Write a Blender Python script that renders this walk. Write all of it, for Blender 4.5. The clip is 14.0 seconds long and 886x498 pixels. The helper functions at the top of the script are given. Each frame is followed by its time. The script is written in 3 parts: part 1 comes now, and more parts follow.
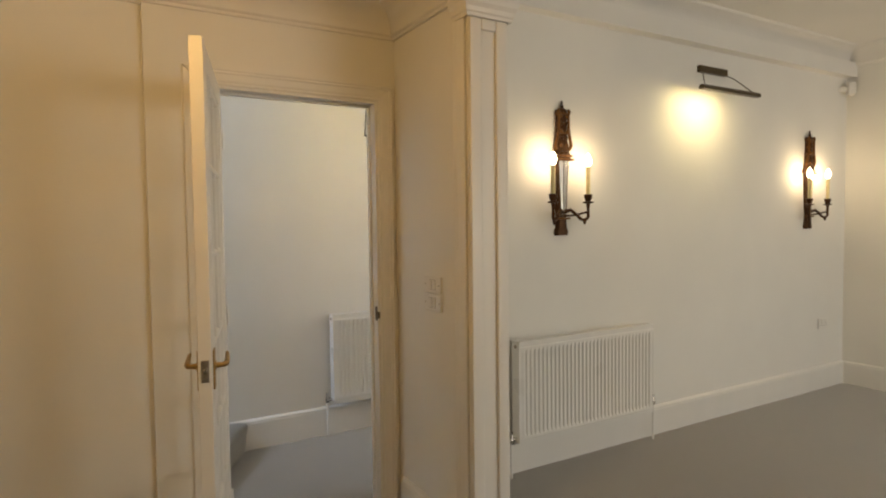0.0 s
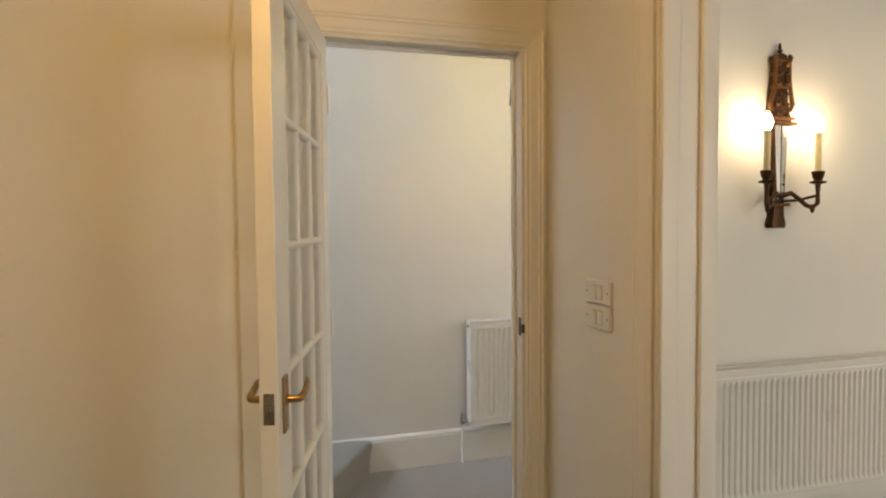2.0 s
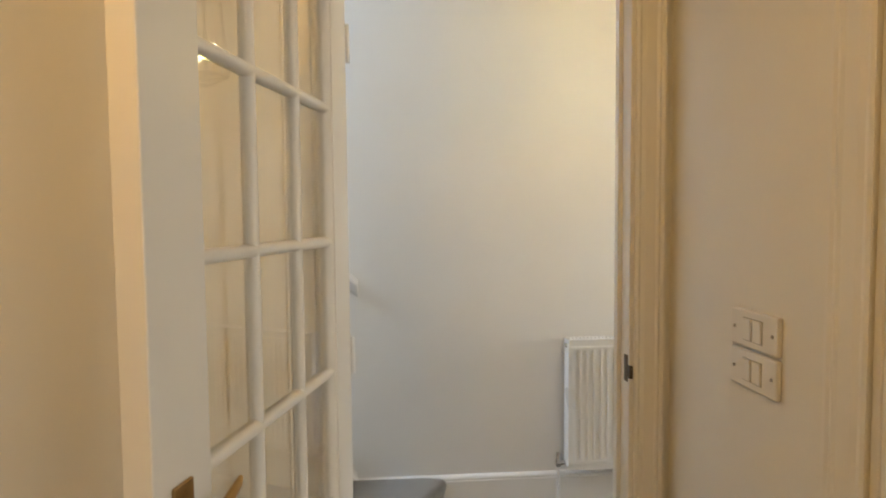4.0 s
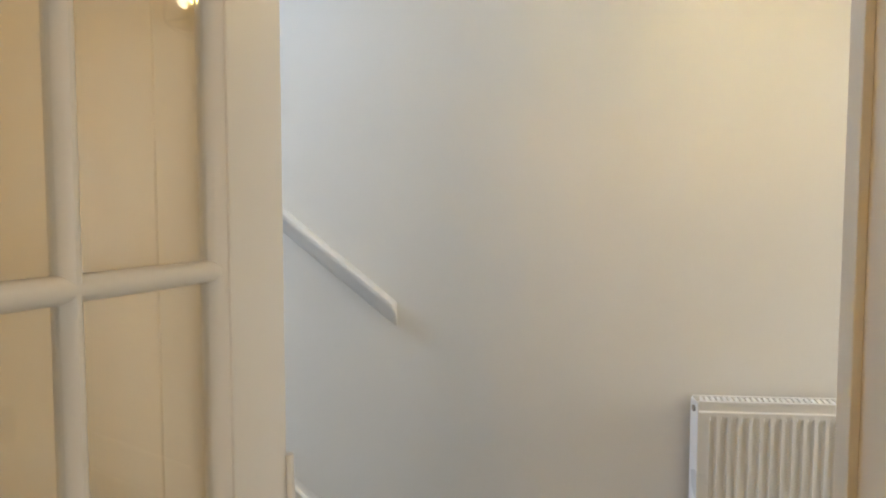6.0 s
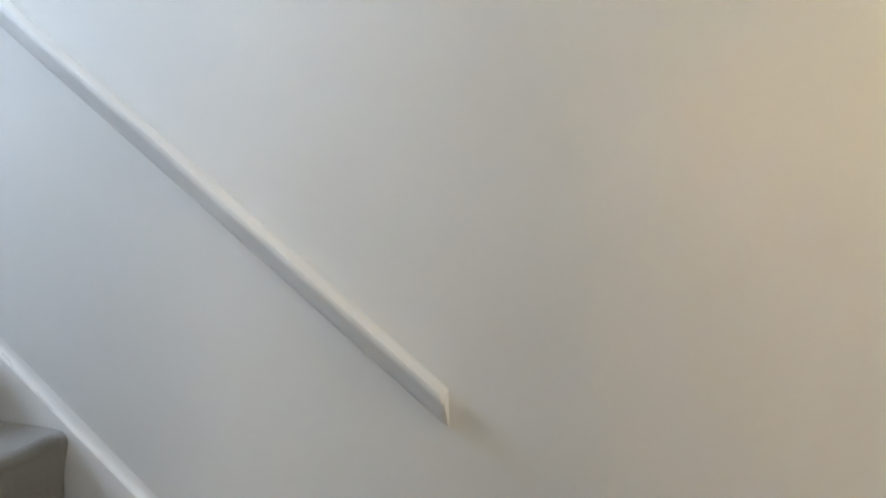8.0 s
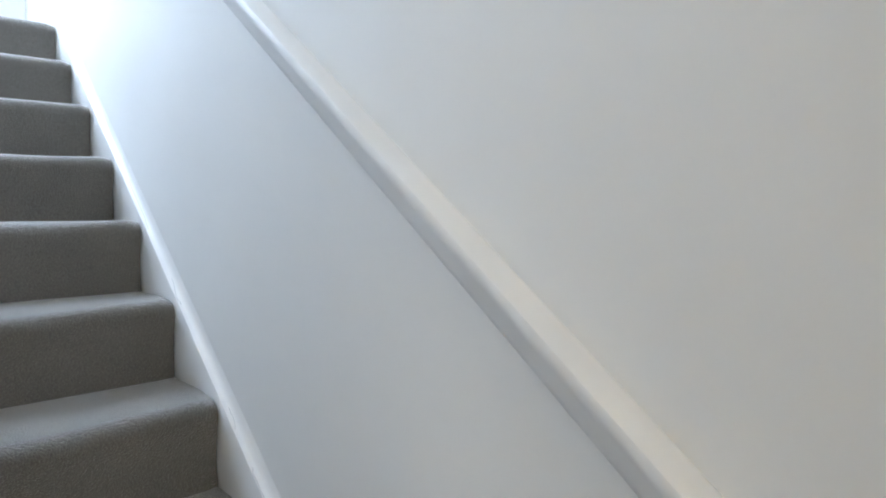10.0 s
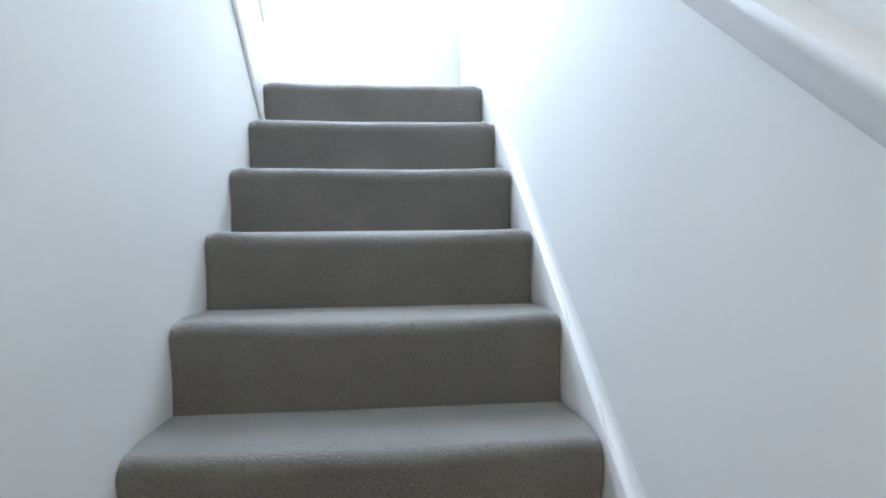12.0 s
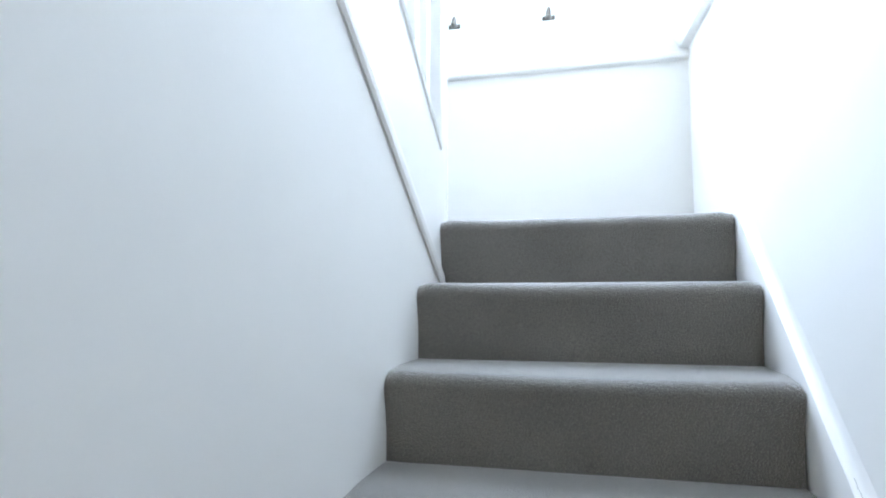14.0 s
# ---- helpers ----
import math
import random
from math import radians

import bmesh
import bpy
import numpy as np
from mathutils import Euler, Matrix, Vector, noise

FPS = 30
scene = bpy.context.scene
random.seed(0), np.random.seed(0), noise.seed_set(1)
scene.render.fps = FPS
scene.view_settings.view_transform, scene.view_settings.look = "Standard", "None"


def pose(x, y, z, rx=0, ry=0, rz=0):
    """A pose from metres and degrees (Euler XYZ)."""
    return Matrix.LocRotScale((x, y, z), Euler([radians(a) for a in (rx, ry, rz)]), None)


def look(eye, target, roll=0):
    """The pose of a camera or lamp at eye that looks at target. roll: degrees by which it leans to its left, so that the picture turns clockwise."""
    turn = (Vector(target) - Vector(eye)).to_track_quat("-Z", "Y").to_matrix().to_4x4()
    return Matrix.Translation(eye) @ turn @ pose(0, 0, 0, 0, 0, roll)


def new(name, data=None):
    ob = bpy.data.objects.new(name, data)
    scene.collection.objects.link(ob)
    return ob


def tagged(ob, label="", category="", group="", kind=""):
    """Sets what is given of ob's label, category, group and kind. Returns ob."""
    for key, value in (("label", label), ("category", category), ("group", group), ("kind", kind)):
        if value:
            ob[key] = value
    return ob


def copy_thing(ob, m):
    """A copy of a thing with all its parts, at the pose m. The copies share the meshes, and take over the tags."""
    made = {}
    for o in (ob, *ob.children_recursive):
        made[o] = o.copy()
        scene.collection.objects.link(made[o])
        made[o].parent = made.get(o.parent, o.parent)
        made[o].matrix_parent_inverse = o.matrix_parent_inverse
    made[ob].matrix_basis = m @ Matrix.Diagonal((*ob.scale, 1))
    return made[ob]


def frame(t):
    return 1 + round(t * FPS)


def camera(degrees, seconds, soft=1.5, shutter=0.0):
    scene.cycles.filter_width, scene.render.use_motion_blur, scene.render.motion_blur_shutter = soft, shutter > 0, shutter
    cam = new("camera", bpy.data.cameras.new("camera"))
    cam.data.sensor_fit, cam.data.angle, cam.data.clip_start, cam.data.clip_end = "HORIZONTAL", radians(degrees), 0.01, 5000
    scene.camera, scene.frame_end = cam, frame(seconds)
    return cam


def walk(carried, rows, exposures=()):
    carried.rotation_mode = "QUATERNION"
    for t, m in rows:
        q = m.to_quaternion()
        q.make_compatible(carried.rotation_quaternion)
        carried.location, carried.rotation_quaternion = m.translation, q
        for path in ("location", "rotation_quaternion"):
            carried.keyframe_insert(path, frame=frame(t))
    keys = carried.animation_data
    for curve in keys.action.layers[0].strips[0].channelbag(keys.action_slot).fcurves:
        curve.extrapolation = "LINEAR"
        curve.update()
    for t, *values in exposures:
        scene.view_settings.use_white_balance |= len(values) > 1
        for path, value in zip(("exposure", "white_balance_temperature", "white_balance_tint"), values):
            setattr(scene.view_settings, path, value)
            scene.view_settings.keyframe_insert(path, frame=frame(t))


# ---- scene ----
cam = camera(73.21, 14.0, soft=2.0)
walk(cam, [
    (0.0, pose(-0.803, -3.899, 1.437, 87.45, 0.68, -30.24)),
    (0.5, pose(-0.729, -3.758, 1.421, 87.61, 0.63, -24.84)),
    (1.0, pose(-0.655, -3.595, 1.423, 87.57, 0.61, -20.80)),
    (1.5, pose(-0.590, -3.437, 1.412, 87.58, 0.54, -18.11)),
    (2.0, pose(-0.513, -3.290, 1.385, 87.53, 0.49, -15.90)),
    (2.5, pose(-0.417, -3.144, 1.396, 87.36, 0.45, -13.28)),
    (3.0, pose(-0.338, -3.006, 1.397, 87.25, 0.53, -9.65)),
    (3.2, pose(-0.310, -2.948, 1.390, 87.09, 0.61, -8.26)),
    (5.3, pose(-0.106, -2.254, 1.392, 86.79, 0.0, 0.65)),
    (5.5, pose(-0.093, -2.171, 1.394, 86.81, 0.0, 1.85)),
    (6.0, pose(-0.076, -1.958, 1.394, 86.80, 0.0, 4.88)),
    (6.5, pose(-0.098, -1.700, 1.408, 86.95, 0.0, 6.00)),
    (7.0, pose(-0.088, -1.543, 1.418, 87.55, 0.2, 7.75)),
    (7.2, pose(-0.088, -1.488, 1.420, 87.95, 0.3, 8.50)),
    (9.3, pose(-0.235, -0.727, 1.521, 85.54, 1.42, 29.78)),
    (9.5, pose(-0.267, -0.663, 1.516, 86.13, 1.55, 33.21)),
    (10.0, pose(-0.366, -0.518, 1.483, 88.30, 1.59, 47.28)),
    (10.5, pose(-0.506, -0.437, 1.479, 88.95, 1.55, 59.58)),
    (11.0, pose(-0.629, -0.423, 1.521, 88.96, 1.47, 67.98)),
    (11.5, pose(-0.741, -0.413, 1.576, 89.48, 1.27, 75.89)),
    (12.0, pose(-0.830, -0.405, 1.643, 91.33, 0.85, 84.39)),
    (12.5, pose(-0.892, -0.412, 1.734, 93.30, 0.12, 94.00)),
    (13.0, pose(-1.026, -0.410, 1.819, 95.68, -0.16, 100.98)),
    (13.5, pose(-1.153, -0.415, 1.934, 95.53, -0.34, 102.90)),
    (14.0, pose(-1.322, -0.404, 2.055, 95.37, -0.08, 103.92)),
], exposures=[(0.0, -0.14, 6700, 10), (1.5, 0.08, 6650, 10), (3.0, 0.22, 6600, 10), (5.5, 0.21, 6550, 10), (7.0, 0.10, 6500, 10), (9.5, 0.07, 6280, 10), (12.0, 0.05, 6450, 10), (13.0, 0.0, 6480, 10), (14.0, -0.26, 6500, 10)])

# ---- world and light ----
world = bpy.data.worlds.new("world")
scene.world = world
world.use_nodes = True
wn, wl = world.node_tree.nodes, world.node_tree.links
sky = wn.new("ShaderNodeTexSky")
sky.sky_type, sky.sun_disc = "NISHITA", False
sky.sun_elevation, sky.sun_rotation = radians(38), radians(150)
wn["Background"].inputs["Strength"].default_value = 0.15
wl.new(sky.outputs[0], wn["Background"].inputs[0])
SUN = new("sun", bpy.data.lights.new("sun", "SUN"))
SUN.data.energy, SUN.data.angle, SUN.data.color = 1.0, radians(12), (1, 0.96, 0.9)
SUN.matrix_world = look((6, -8, 12), (0, 0, 0))


def lamp(name, kind, place, watts, color, size=0.05, target=None, size_y=None):
    data = bpy.data.lights.new(name, kind)
    data.energy, data.color = watts, color
    if kind == "AREA":
        data.size = size
        if size_y:
            data.shape, data.size_y = "RECTANGLE", size_y
    else:
        data.shadow_soft_size = size
    ob = new(name, data)
    ob.matrix_world = look(place, target) if target else Matrix.Translation(place)
    return ob


WARM = (1.0, 0.56, 0.15)
CANDLE = (1.0, 0.74, 0.42)
DAY = (0.60, 0.75, 1.0)

# ---- materials ----


def material(name, color, rough=0.6, metal=0.0, var=0.06, scale=6.0, bump=0.0, bump_scale=120.0, fine=0.0, spec=0.5, stretch=(1, 1, 1)):
    m = bpy.data.materials.new(name)
    m.use_nodes = True
    n, l = m.node_tree.nodes, m.node_tree.links
    b = n["Principled BSDF"]
    b.inputs["Roughness"].default_value, b.inputs["Metallic"].default_value = rough, metal
    b.inputs["Specular IOR Level"].default_value = spec
    tc = n.new("ShaderNodeTexCoord")
    mp = n.new("ShaderNodeMapping")
    mp.inputs["Scale"].default_value = stretch
    l.new(tc.outputs["Object"], mp.inputs[0])
    big = n.new("ShaderNodeTexNoise")
    big.inputs["Scale"].default_value, big.inputs["Detail"].default_value = scale, 5
    l.new(mp.outputs[0], big.inputs["Vector"])
    small = n.new("ShaderNodeTexNoise")
    small.inputs["Scale"].default_value, small.inputs["Detail"].default_value = bump_scale, 3
    l.new(mp.outputs[0], small.inputs["Vector"])
    add = n.new("ShaderNodeMath")
    add.operation = "MULTIPLY_ADD"
    l.new(small.outputs["Fac"], add.inputs[0])
    add.inputs[1].default_value = fine
    l.new(big.outputs["Fac"], add.inputs[2])
    ramp = n.new("ShaderNodeMapRange")
    ramp.inputs["From Min"].default_value, ramp.inputs["From Max"].default_value = 0.3 + 0.5 * fine - 0.3 * fine, 0.7 + 0.5 * fine + 0.3 * fine
    ramp.inputs["To Min"].default_value, ramp.inputs["To Max"].default_value = 1 - var, 1 + var
    l.new(add.outputs[0], ramp.inputs[0])
    mul = n.new("ShaderNodeVectorMath")
    mul.operation = "SCALE"
    mul.inputs[0].default_value = color
    l.new(ramp.outputs[0], mul.inputs["Scale"])
    l.new(mul.outputs[0], b.inputs["Base Color"])
    rr = n.new("ShaderNodeMapRange")
    rr.inputs["To Min"].default_value, rr.inputs["To Max"].default_value = max(0.03, rough - 0.08), min(1, rough + 0.08)
    l.new(big.outputs["Fac"], rr.inputs[0])
    l.new(rr.outputs[0], b.inputs["Roughness"])
    if bump:
        bp = n.new("ShaderNodeBump")
        bp.inputs["Strength"].default_value, bp.inputs["Distance"].default_value = bump, 0.004
        l.new(small.outputs["Fac"], bp.inputs["Height"])
        l.new(bp.outputs[0], b.inputs["Normal"])
    return m


def glow(name, color, strength):
    m = bpy.data.materials.new(name)
    m.use_nodes = True
    b = m.node_tree.nodes["Principled BSDF"]
    b.inputs["Base Color"].default_value = (*color, 1)
    b.inputs["Emission Color"].default_value = (*color, 1)
    b.inputs["Emission Strength"].default_value = strength
    return m


def glass_material(name, rough=0.0):
    m = bpy.data.materials.new(name)
    m.use_nodes = True
    n, l = m.node_tree.nodes, m.node_tree.links
    n.remove(n["Principled BSDF"])
    clear, gloss, mix = n.new("ShaderNodeBsdfTransparent"), n.new("ShaderNodeBsdfGlossy"), n.new("ShaderNodeMixShader")
    clear.inputs[0].default_value = (0.97, 0.98, 0.972, 1)
    gloss.inputs["Roughness"].default_value = rough
    lw, power, scale = n.new("ShaderNodeLayerWeight"), n.new("ShaderNodeMath"), n.new("ShaderNodeMath")
    lw.inputs["Blend"].default_value = 0.5
    power.operation, scale.operation = "POWER", "MULTIPLY_ADD"
    power.inputs[1].default_value = 4.0
    scale.inputs[1].default_value, scale.inputs[2].default_value = 0.85, 0.05
    l.new(lw.outputs["Facing"], power.inputs[0])
    l.new(power.outputs[0], scale.inputs[0])
    l.new(scale.outputs[0], mix.inputs[0])
    l.new(clear.outputs[0], mix.inputs[1])
    l.new(gloss.outputs[0], mix.inputs[2])
    l.new(mix.outputs[0], n["Material Output"].inputs[0])
    return m


PAINT = material("cream_wall_paint", (0.83, 0.815, 0.775), 0.75, var=0.025, scale=2.2, bump=0.035, bump_scale=160, fine=0.15, spec=0.3)
CEILING = material("ceiling_paint", (0.82, 0.80, 0.76), 0.85, var=0.02, scale=2, bump=0.06, bump_scale=140, spec=0.2)
GLOSS = material("white_woodwork", (0.83, 0.815, 0.78), 0.38, var=0.02, scale=5, bump=0.05, bump_scale=60, stretch=(1, 1, 0.3))
ENAMEL = material("white_enamel", (0.82, 0.81, 0.78), 0.3, var=0.015, scale=4)
CARPET = material("grey_carpet", (0.150, 0.136, 0.115), 0.66, var=0.50, scale=7, bump=1.0, bump_scale=290, fine=2.4, spec=0.48)
cb = CARPET.node_tree.nodes["Principled BSDF"]
cb.inputs["Sheen Weight"].default_value, cb.inputs["Sheen Roughness"].default_value = 1.0, 0.45
cb.inputs["Sheen Tint"].default_value = (0.92, 0.91, 0.88, 1)
CRACKED = material("cracked_paint", (0.48, 0.47, 0.45), 0.7)
BRASS = material("aged_brass", (0.44, 0.29, 0.125), 0.30, 1.0, var=0.15, scale=40)
STEEL = material("dull_steel", (0.42, 0.38, 0.33), 0.4, 1.0, var=0.2, scale=60)
CHROME = material("chrome", (0.6, 0.58, 0.55), 0.18, 1.0, var=0.1, scale=40)
BRONZE = material("dark_bronze", (0.070, 0.034, 0.016), 0.42, 0.85, var=0.5, scale=30, bump=0.5, bump_scale=110, fine=0.5)
GILT = material("rubbed_gilt", (0.17, 0.08, 0.028), 0.42, 0.9, var=0.45, scale=45, bump=0.4, bump_scale=120, fine=0.5)
WAX = material("ivory_candle_tube", (0.78, 0.66, 0.36), 0.55, var=0.05, scale=30)
SILVER = material("mirror_strip", (0.80, 0.78, 0.74), 0.12, 1.0, var=0.05, scale=8)
DARKMETAL = material("antique_bronze_metal", (0.10, 0.075, 0.045), 0.38, 0.8, var=0.25, scale=30)
BLACK = material("black_iron", (0.018, 0.017, 0.016), 0.45, 0.6, var=0.2, scale=40)
PLASTIC = material("white_plastic", (0.80, 0.78, 0.74), 0.35, var=0.015, scale=10)
# flat grey standing in for the shade inside gaps, slots and the radiator grille
SHADOW_GREY = material("grey_shadow_gap", (0.36, 0.34, 0.31), 0.5, var=0.05, scale=10)
CATCH = material("tarnished_catch_metal", (0.15, 0.14, 0.12), 0.6, 0.2, var=0.2, scale=60)
LEAF = material("hedge_green", (0.07, 0.11, 0.03), 0.7, var=0.4, scale=3)
PAVING = material("outdoor_ground", (0.24, 0.23, 0.21), 0.85, var=0.2, scale=1.5, bump=0.3, bump_scale=60)
GLASS = glass_material("clear_glass")
BULB = glow("lit_bulb", (1.0, 0.83, 0.55), 14)

# ---- builders ----


def link(name, bm, mat, parent=None, smooth=False):
    me = bpy.data.meshes.new(name)
    bmesh.ops.recalc_face_normals(bm, faces=bm.faces)
    bm.to_mesh(me)
    bm.free()
    me.materials.append(mat)
    if smooth:
        me.shade_smooth()
        me.set_sharp_from_angle(angle=radians(35))
    ob = new(name, me)
    ob.parent = parent
    return ob


def part(name, bm, mat, parent, label="", smooth=False):
    ob = link(name, bm, mat, parent, smooth)
    return tagged(ob, label) if label else ob


def thing(name, place, label, category, group="", turn=0):
    ob = new(name)
    ob.empty_display_size = 0.1
    ob.matrix_world = pose(*place, 0, 0, turn)
    return tagged(ob, label, category, group)


def add_box(bm, lo, hi, bevel=0.0, seg=2):
    r = bmesh.ops.create_cube(bm, size=1.0, matrix=Matrix.Translation([(a + b) / 2 for a, b in zip(lo, hi)]) @ Matrix.Diagonal([abs(b - a) for a, b in zip(lo, hi)] + [1]))
    if bevel:
        edges = list({e for v in r["verts"] for e in v.link_edges})
        bmesh.ops.bevel(bm, geom=edges, offset=bevel, segments=seg, affect="EDGES", profile=0.5)
    return bm


def box(lo, hi, bevel=0.0, seg=2):
    return add_box(bmesh.new(), lo, hi, bevel, seg)


def boxes(*pairs, bevel=0.0):
    bm = bmesh.new()
    for lo, hi in pairs:
        add_box(bm, lo, hi, bevel)
    return bm


def sweep(bm, profile, stations, u, v, closed=True):
    """Loft a profile of (a, b) through the stations, each an origin, with axes u and v (or one pair per station)."""
    rings = []
    for i, o in enumerate(stations):
        uu, vv = (u[i], v[i]) if isinstance(u, list) else (u, v)
        rings.append([bm.verts.new(Vector(o) + Vector(uu) * a + Vector(vv) * b) for a, b in profile])
    n = len(profile)
    for r, q in zip(rings, rings[1:]):
        for i in range(n if closed else n - 1):
            j = (i + 1) % n
            bm.faces.new((r[i], r[j], q[j], q[i]))
    if closed:
        bm.faces.new(rings[0][::-1])
        bm.faces.new(rings[-1])
    return bm


def tube(bm, points, radius, seg=10):
    """A round bar along points; radius may be one number or one per point."""
    pts = [Vector(p) for p in points]
    rings = []
    ref = None
    for i, p in enumerate(pts):
        d = (pts[min(i + 1, len(pts) - 1)] - pts[max(i - 1, 0)]).normalized()
        if ref is None:
            ref = d.orthogonal().normalized()
        side = (ref - d * ref.dot(d)).normalized()
        ref = side
        up = d.cross(side)
        r = radius[i] if isinstance(radius, (list, tuple)) else radius
        rings.append([bm.verts.new(p + (side * math.cos(a) + up * math.sin(a)) * r) for a in [2 * math.pi * k / seg for k in range(seg)]])
    for r, q in zip(rings, rings[1:]):
        for i in range(seg):
            j = (i + 1) % seg
            bm.faces.new((r[i], r[j], q[j], q[i]))
    bm.faces.new(rings[0][::-1])
    bm.faces.new(rings[-1])
    return bm


def lathe(bm, profile, origin=(0, 0, 0), seg=16):
    """Turn (radius, z) pairs about the vertical through origin."""
    o = Vector(origin)
    return tube(bm, [o + Vector((0, 0, z)) for _, z in profile], [max(r, 1e-4) for r, _ in profile], seg)


# ---- the plan ----
RISER, GOING = 0.192, 0.235
WALL_X = (0.47, 0.652)          # the wall with the wide opening
DOOR_Y, HALL_Y = -1.265, -1.165  # the two faces of the door wall
ROOM_Y = -1.185                 # face of the wall with the sconces
LOBBY_TOP, ROOM_TOP, STAIR_TOP = 2.44, 2.86, 5.0
BACK_Y, LEFT_X, RIGHT_X = -7.0, -2.45, 4.80
STAIR_Y = -0.015               # face of the wall beside the stairs
INNER_Y = -0.83                # stair side of the wall under the upper flight
FAR_X = -3.75                  # wall at the half landing
OPEN_L, OPEN_R, OPEN_TOP = -0.420, 0.385, 2.026


def structure(name, bm, mat, label, category):
    return tagged(link(name, bm, mat), label, category, kind="structure")


structure("floor", boxes(((LEFT_X - 0.2, BACK_Y - 0.2, -0.12), (RIGHT_X + 0.2, 0.2, 0.0))), CARPET, "taupe grey fitted carpet running through all rooms", "floor")
structure("wall_stair", box((FAR_X - 0.25, STAIR_Y, 0.0), (RIGHT_X + 0.2, 0.2, STAIR_TOP)), PAINT, "cream painted wall beside the stairs and radiator", "wall")
structure("wall_door", boxes(((-0.62, DOOR_Y, 0), (OPEN_L, HALL_Y, 2.62)), ((OPEN_R, DOOR_Y, 0), (0.585, HALL_Y, 2.62)), ((OPEN_L, DOOR_Y, OPEN_TOP), (OPEN_R, HALL_Y, 2.62))), PAINT, "cream painted wall with a doorway to the hall", "wall")
structure("wall_recess", box((LEFT_X, -1.24, 0), (-0.62, -1.10, LOBBY_TOP)), PAINT, "cream painted wall set back beside the doorway", "wall")
structure("wall_room", box((0.585, ROOM_Y, 0), (RIGHT_X, ROOM_Y + 0.1, ROOM_TOP)), PAINT, "cream painted wall with bronze sconces", "wall")
structure("wall_east", box((RIGHT_X, BACK_Y, 0), (RIGHT_X + 0.2, 0.0, STAIR_TOP)), PAINT, "plain cream painted end wall of the room", "wall")
structure("wall_opening", boxes(((WALL_X[0], -1.90, 0), (WALL_X[1], DOOR_Y, ROOM_TOP)), ((WALL_X[0], -5.2, 2.33), (WALL_X[1], -1.90, ROOM_TOP)), ((WALL_X[0], BACK_Y, 0), (WALL_X[1], -5.2, ROOM_TOP))), PAINT, "cream painted wall with a wide cased opening", "wall")
structure("wall_west", box((LEFT_X - 0.2, BACK_Y, 0), (LEFT_X, -1.10, LOBBY_TOP)), PAINT, "plain cream painted lobby wall", "wall")
structure("wall_south", boxes(((LEFT_X, BACK_Y - 0.2, 0), (2.25, BACK_Y, 3.0)), ((2.25, BACK_Y - 0.2, 0), (4.35, BACK_Y, 0.7)), ((2.25, BACK_Y - 0.2, 2.4), (4.35, BACK_Y, 3.0)), ((4.35, BACK_Y - 0.2, 0), (RIGHT_X + 0.2, BACK_Y, 3.0))), PAINT, "cream painted wall with a wide window", "wall")
structure("ceiling_lobby", boxes(((LEFT_X, BACK_Y, LOBBY_TOP), (WALL_X[0], DOOR_Y, LOBBY_TOP + 0.1)), ((LEFT_X, DOOR_Y, LOBBY_TOP), (-0.62, -1.10, LOBBY_TOP + 0.1))), CEILING, "plain cream lobby ceiling", "ceiling")
structure("ceiling_room", box((WALL_X[0], BACK_Y, ROOM_TOP), (RIGHT_X + 0.2, ROOM_Y, ROOM_TOP + 0.1)), CEILING, "plain white room ceiling", "ceiling")
structure("ceiling_hall", box((-0.40, DOOR_Y, 2.62), (RIGHT_X, 0.0, 2.74)), CEILING, "plain white hall ceiling", "ceiling")
structure("ceiling_stair", box((FAR_X - 0.2, -2.0, STAIR_TOP), (RIGHT_X, 0.2, STAIR_TOP + 0.1)), CEILING, "plain white stairwell ceiling", "ceiling")
INNER_X = -0.72
SOFFIT = lambda x: 2.115 + (x + 3.02) * 0.64
inner = bmesh.new()
front = [(FAR_X, 0), (INNER_X, 0), (INNER_X, SOFFIT(INNER_X)), (-3.04, SOFFIT(-3.04)), (FAR_X, SOFFIT(-3.04))]
sweep(inner, [(0, 0), (0, -0.10)], [(x, INNER_Y, z) for x, z in front], (1, 0, 0), (0, 1, 0), closed=False)
inner.verts.ensure_lookup_table()
inner.faces.new([inner.verts[2 * i] for i in range(5)])
inner.faces.new([inner.verts[2 * i + 1] for i in range(4, -1, -1)])
inner.faces.new([inner.verts[i] for i in (8, 9, 1, 0)])
add_box(inner, (INNER_X - 0.10, HALL_Y, 0), (INNER_X, INNER_Y - 0.102, 2.62))
structure("wall_stair_inner", inner, PAINT, "white painted wall under the upper flight", "wall")
structure("wall_upper_side", boxes(((FAR_X, -1.92, 0.0), (-2.65, -1.80, STAIR_TOP)), ((-2.65, -1.92, LOBBY_TOP + 0.1), (-0.40, -1.80, STAIR_TOP))), PAINT, "white painted wall beyond the upper flight", "wall")
structure("wall_upper_end", box((-0.40, -1.92, 2.74), (-0.28, 0.0, STAIR_TOP)), PAINT, "white painted wall at the stair head", "wall")
WIN = (-1.62, -0.27, 3.046, 4.68)  # the landing window: y, y, z, z
structure("wall_landing", boxes(((FAR_X - 0.25, -1.92, 0), (FAR_X, 0.0, WIN[2] - 0.03)), ((FAR_X - 0.25, -1.92, WIN[3]), (FAR_X, 0.0, STAIR_TOP)), ((FAR_X - 0.25, -1.92, WIN[2] - 0.03), (FAR_X, WIN[0], WIN[3])), ((FAR_X - 0.25, WIN[1], WIN[2] - 0.03), (FAR_X, 0.0, WIN[3]))), PAINT, "white painted wall below the landing window", "wall")

